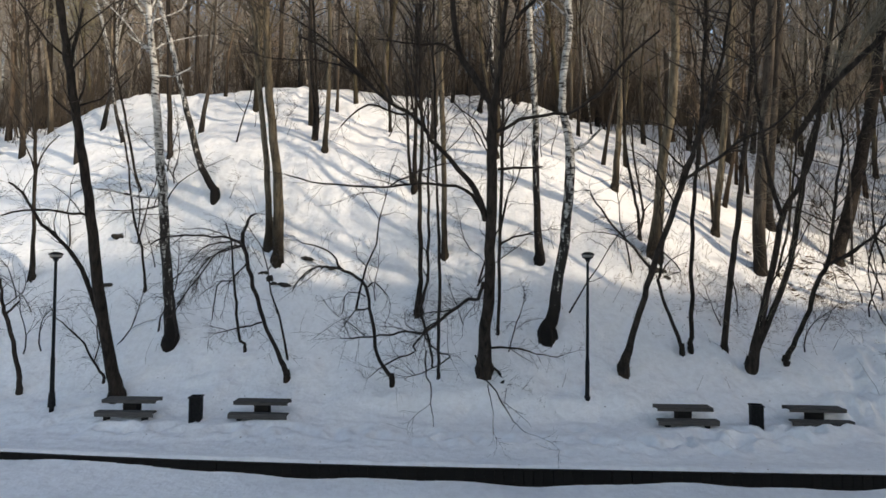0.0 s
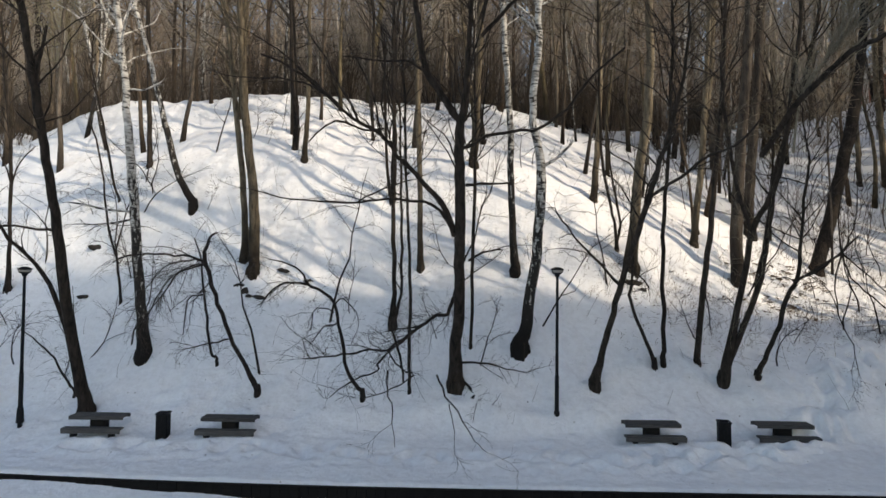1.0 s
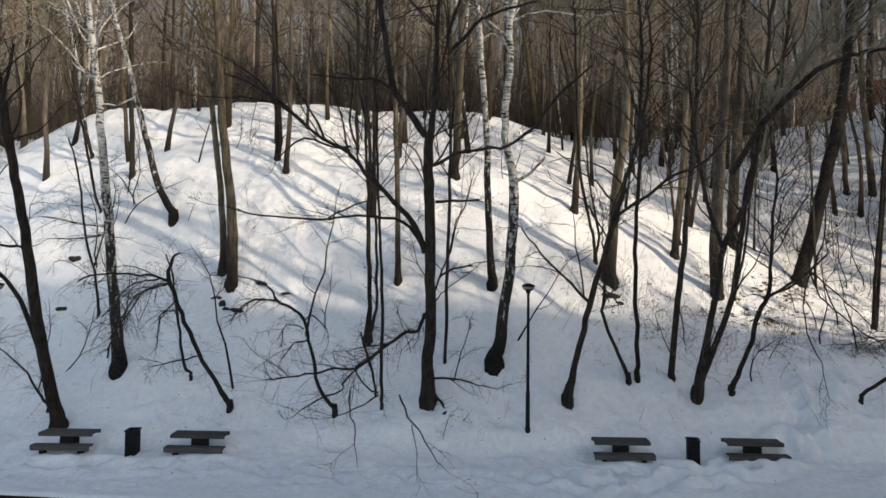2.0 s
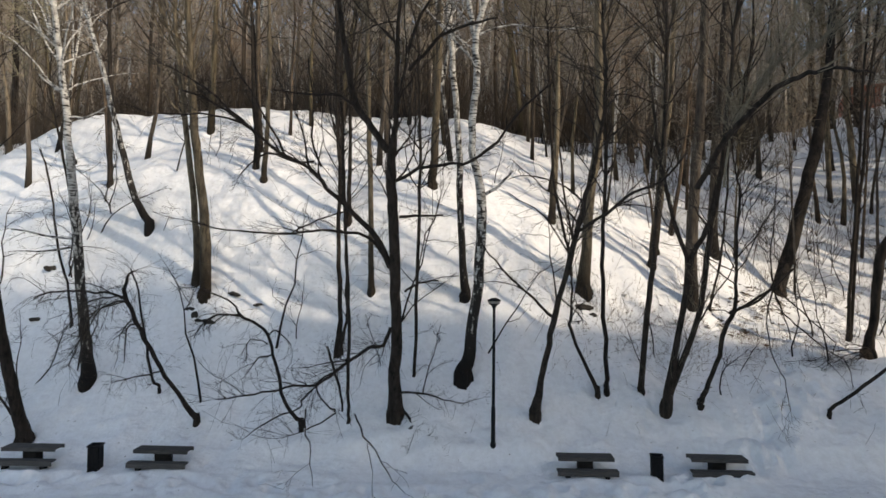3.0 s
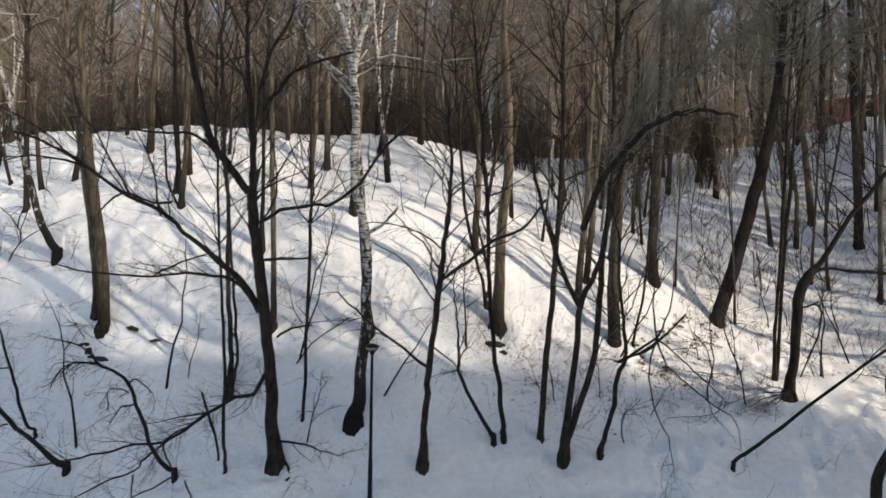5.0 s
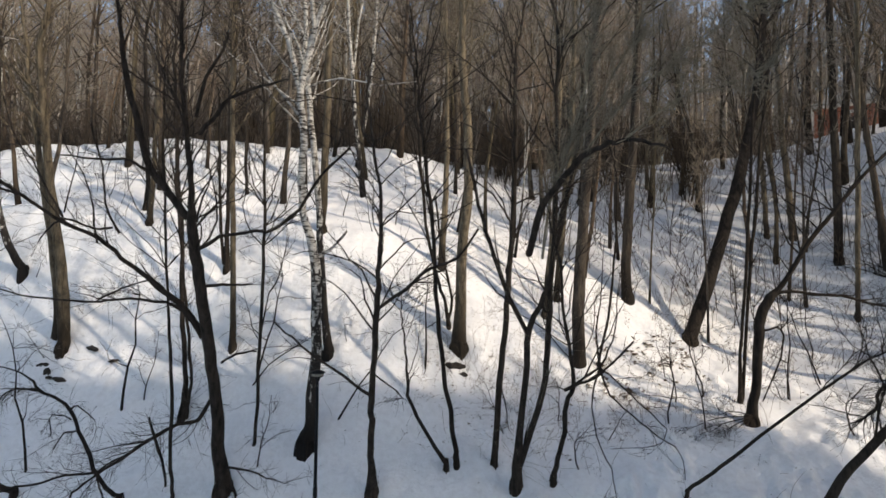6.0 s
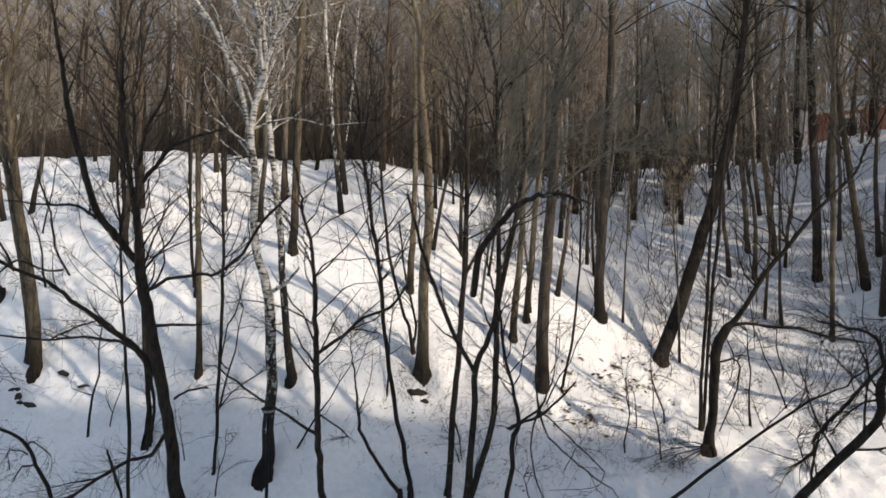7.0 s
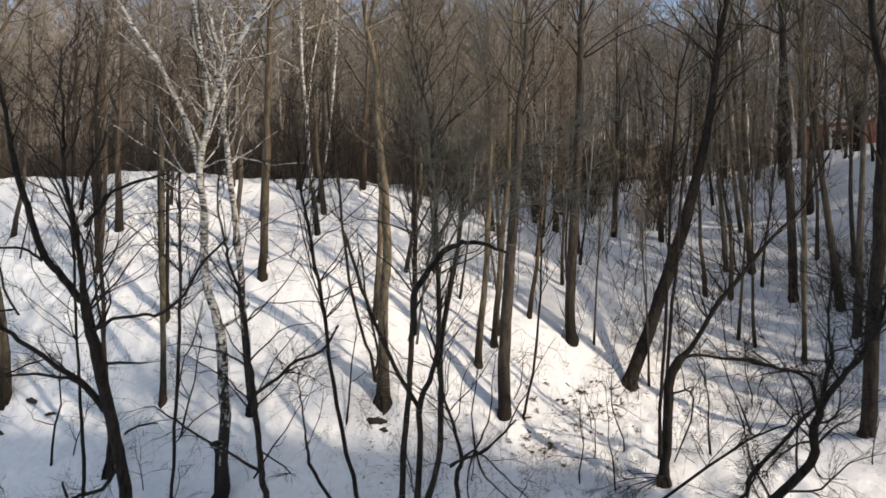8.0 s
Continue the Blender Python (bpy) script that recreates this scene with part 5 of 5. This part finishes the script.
def earth_clod(x, y, size, seed):
    r = np.random.default_rng(seed)
    bm = bmesh.new()
    bmesh.ops.create_icosphere(bm, subdivisions=3, radius=1.0)
    for v in bm.verts:
        k = 1 + 0.8 * noise.noise(v.co * 1.7 + Vector((seed * 3.1, 0, 0))) + 0.35 * noise.noise(v.co * 4 + Vector((0, seed, 0)))
        bend = 0.5 * noise.noise(Vector((v.co.x * 1.4, seed * 1.7, 0)))
        v.co = Vector((v.co.x * size[0], v.co.y * size[1] * k + bend * size[0] * 0.6, v.co.z * size[2] * k))
    ob = part("earth_clod", bm, STONE, smooth=True)
    ob.location = (x, y, float(height(x, y)) + size[2] * -0.25)
    ob.rotation_euler = (0, r.uniform(-0.15, 0.15), r.normal(0, 0.35))
    tagged(ob, "dark clod of bare earth poking out of melting snow", "earth clod", "bare earth in the snow")


for i, (x, y, s) in enumerate((
    (-6.72, 19.5, (0.24, 0.09, 0.08)), (-6.42, 19.3, (0.17, 0.08, 0.14)), (-6.2, 19.12, (0.20, 0.09, 0.07)), (-5.75, 19.05, (0.30, 0.09, 0.08)),
    (-5.2, 19.95, (0.42, 0.13, 0.09)), (-4.0, 19.57, (0.28, 0.10, 0.06)), (-13.83, 21.8, (0.35, 0.16, 0.1)), (-13.36, 20.28, (0.3, 0.14, 0.1)),
    (8.45, 19.85, (0.42, 0.16, 0.14)), (8.75, 19.65, (0.2, 0.1, 0.08)), (2.25, 15.55, (0.26, 0.12, 0.07)), (1.55, 15.48, (0.1, 0.06, 0.05)))):
    earth_clod(x, y, s, i + 1)


def build_litter():
    """Dead leaves and dry stalks where the flank of the knoll has thawed."""
    r = np.random.default_rng(8)
    b = Builder()

    def leaf(x, y, size):
        z = float(height(x, y)) + r.uniform(0.01, 0.06)
        a, tilt = r.uniform(0, 6.283), r.uniform(0.05, 0.7)
        u = np.array([math.cos(a), math.sin(a), r.normal(0, 0.2)]) * size
        v = np.array([-math.sin(a) * math.cos(tilt), math.cos(a) * math.cos(tilt), math.sin(tilt)]) * size * 0.6
        c = np.array([x, y, z])
        b.quad(c - u, c - v, c + u, c + v)

    # curled oak leaves in tufts down the flank of the knoll
    for _ in range(120):
        s = r.random()
        cx, cy = 13.0 + 6.0 * s + r.normal(0, 0.7), 20.2 + 4.6 * s + r.normal(0, 0.7)
        for _ in range(r.integers(2, 6)):
            leaf(cx + r.normal(0, 0.08), cy + r.normal(0, 0.08), r.uniform(0.06, 0.13))
    for _ in range(150):
        cx, cy = r.uniform(7, 17), r.uniform(17.2, 21)
        for _ in range(r.integers(1, 5)):
            leaf(cx + r.normal(0, 0.06), cy + r.normal(0, 0.06), r.uniform(0.03, 0.075))
    for _ in range(500):
        leaf(r.uniform(20, 27), r.uniform(21, 30), r.uniform(0.03, 0.07))
    for _ in range(300):
        leaf(r.uniform(-13, 8), r.uniform(15, 24), r.uniform(0.015, 0.04))
    for _ in range(260):
        x, y = (r.normal(15, 2.6), r.normal(20.5, 2.2)) if r.random() < 0.7 else (r.uniform(-14, 24), r.uniform(15.2, 25))
        st = wander(r, (x, y, float(height(x, y)) - 0.05), (r.normal(0, 0.3), r.normal(0, 0.3), 1), r.uniform(0.25, 1.3), 0.006, 0.003, 4, 0.05, 0.15)
        b.tube(st[:, :3], st[:, 3], 3, False)
    # dry brush in the dip between the stems
    for _ in range(90):
        x, y = r.normal(8.3, 1.2), r.normal(20.0, 0.5)
        st = wander(r, (x, y, float(height(x, y)) - 0.05), (r.normal(0, 0.5), r.normal(0, 0.5), 1), r.uniform(0.3, 1.1), 0.007, 0.003, 4, 0.06, 0.2)
        b.tube(st[:, :3], st[:, 3], 3, False)
        leaf(x + r.normal(0, 0.3), y + r.normal(0, 0.3), r.uniform(0.02, 0.05))
    # dry weeds standing in the thin snow at the foot of the knoll
    for _ in range(480):
        x, y = r.uniform(6.5, 18.5), r.normal(19.6, 1.1)
        if y < 17 or r.random() > 0.55 + 0.45 * math.sin(x * 1.3 + y):
            continue
        st = wander(r, (x, y, float(height(x, y)) - 0.05), (r.normal(0, 0.35), r.normal(0, 0.35), 1), r.uniform(0.2, 0.7), 0.005, 0.003, 4, 0.06, 0.2)
        b.tube(st[:, :3], st[:, 3], 3, False)
        twigs(b, r, st, 3, 0.3, 0.05, 0.0035, 1, 2)
    # flattened dry grass at the foot of the knoll
    for _ in range(900):
        x, y = r.uniform(7, 18.5), r.normal(19.4, 1.0)
        st = wander(r, (x, y, float(height(x, y)) + 0.0), (r.normal(0, 1), r.normal(0, 1), 0.35), r.uniform(0.15, 0.45), 0.005, 0.003, 3, 0.12, 0.25)
        b.tube(st[:, :3], st[:, 3], 3, False)
    for _ in range(620):
        x, y = r.uniform(17.5, 29), r.uniform(23.5, 34)
        st = wander(r, (x, y, float(height(x, y)) - 0.05), (r.normal(0, 0.35), r.normal(0, 0.35), 1), r.uniform(0.3, 1.1), 0.009, 0.004, 3, 0.06, 0.2)
        b.tube(st[:, :3], st[:, 3], 3, False)
        twigs(b, r, st, 2, 0.35, 0.05, 0.006, 1, 1)
    tagged(new("leaf_litter", b.mesh("leaf_litter", LEAF, False)), "dead brown leaves and dry stalks on thawing snow", "leaf litter", kind="stuff")


build_litter()


# ---- the brick house beyond the wood ----
def brick_house():
    base = new("house")
    base.matrix_basis = pose(40.3, 52.0, float(height(40.3, 52.0)) + 0.1, 0, 0, -28)
    wide, deep, tall = 14.0, 8.0, 3.6
    bm = bmesh.new()
    # front wall with openings between the piers
    opening, pier, n = 1.2, 2.7, 3
    x = 0.0
    for k in range(n + 1):
        box(bm, (x + pier / 2, 0.2, tall / 2), (pier, 0.4, tall))
        x += pier
        if k < n:
            box(bm, (x + opening / 2, 0.2, 0.5), (opening, 0.4, 1.0))
            box(bm, (x + opening / 2, 0.2, tall - 0.45), (opening, 0.4, 0.9))
            x += opening
    wide = x
    box(bm, (0.2, deep / 2, tall / 2), (0.4, deep - 0.8, tall))
    box(bm, (wide - 0.2, deep / 2, tall / 2), (0.4, deep - 0.8, tall))
    box(bm, (wide / 2, deep - 0.2, tall / 2), (wide, 0.4, tall))
    part("wall", bm, BRICK, base)
    bm = box(bmesh.new(), (wide / 2, deep / 2, -1.0), (wide + 0.3, deep + 0.3, 2.0), 0.03)
    part("plinth", bm, PLASTER, base)
    bm = box(bmesh.new(), (wide / 2, deep / 2, tall + 0.12), (wide + 0.7, deep + 0.7, 0.28), 0.04)
    part("cornice", bm, PLASTER, base, "white plaster cornice")
    bm = bmesh.new()
    v = [bm.verts.new(p) for p in ((-0.5, -0.5, tall + 0.26), (wide + 0.5, -0.5, tall + 0.26), (wide + 0.5, deep + 0.5, tall + 0.26), (-0.5, deep + 0.5, tall + 0.26), (2.5, deep / 2, tall + 2.2), (wide - 2.5, deep / 2, tall + 2.2))]
    for f in ((0, 1, 5, 4), (1, 2, 5), (2, 3, 4, 5), (3, 0, 4), (3, 2, 1, 0)):
        bm.faces.new([v[i] for i in f])
    part("roof", bm, ROOF, base)
    for sx in (0.0, wide):
        bm = box(bmesh.new(), (sx, -0.02, tall / 2), (0.36, 0.30, tall), 0.02)
        part("corner_pier", bm, PLASTER, base, "white plaster corner")
    for k in range(n):
        cx = pier * (k + 1) + opening * k + opening / 2
        window = new("window")
        window.parent = base
        bm = box(bmesh.new(), (cx, 0.22, 2.0), (opening, 0.03, 2.0))
        part("pane", bm, PANE, window)
        bm = bmesh.new()
        for px, pz, sx, sz in ((-0.62, 2.0, 0.2, 2.2), (0.62, 2.0, 0.2, 2.2), (0, 0.95, 1.44, 0.16), (0, 3.08, 1.44, 0.3)):
            box(bm, (cx + px, -0.05, pz), (sx, 0.12, sz), 0.01)
        box(bm, (cx, 0.16, 2.0), (0.06, 0.06, 2.0))
        box(bm, (cx, 0.16, 2.3), (opening, 0.06, 0.06))
        part("frame", bm, PLASTER, window)
    bm = box(bmesh.new(), (wide * 0.6, deep * 0.6, tall + 2.2), (0.7, 0.7, 1.8), 0.02)
    part("chimney", bm, BRICK, base)
    tagged(base, "low red brick house with white trim behind trees", "house")


brick_house()
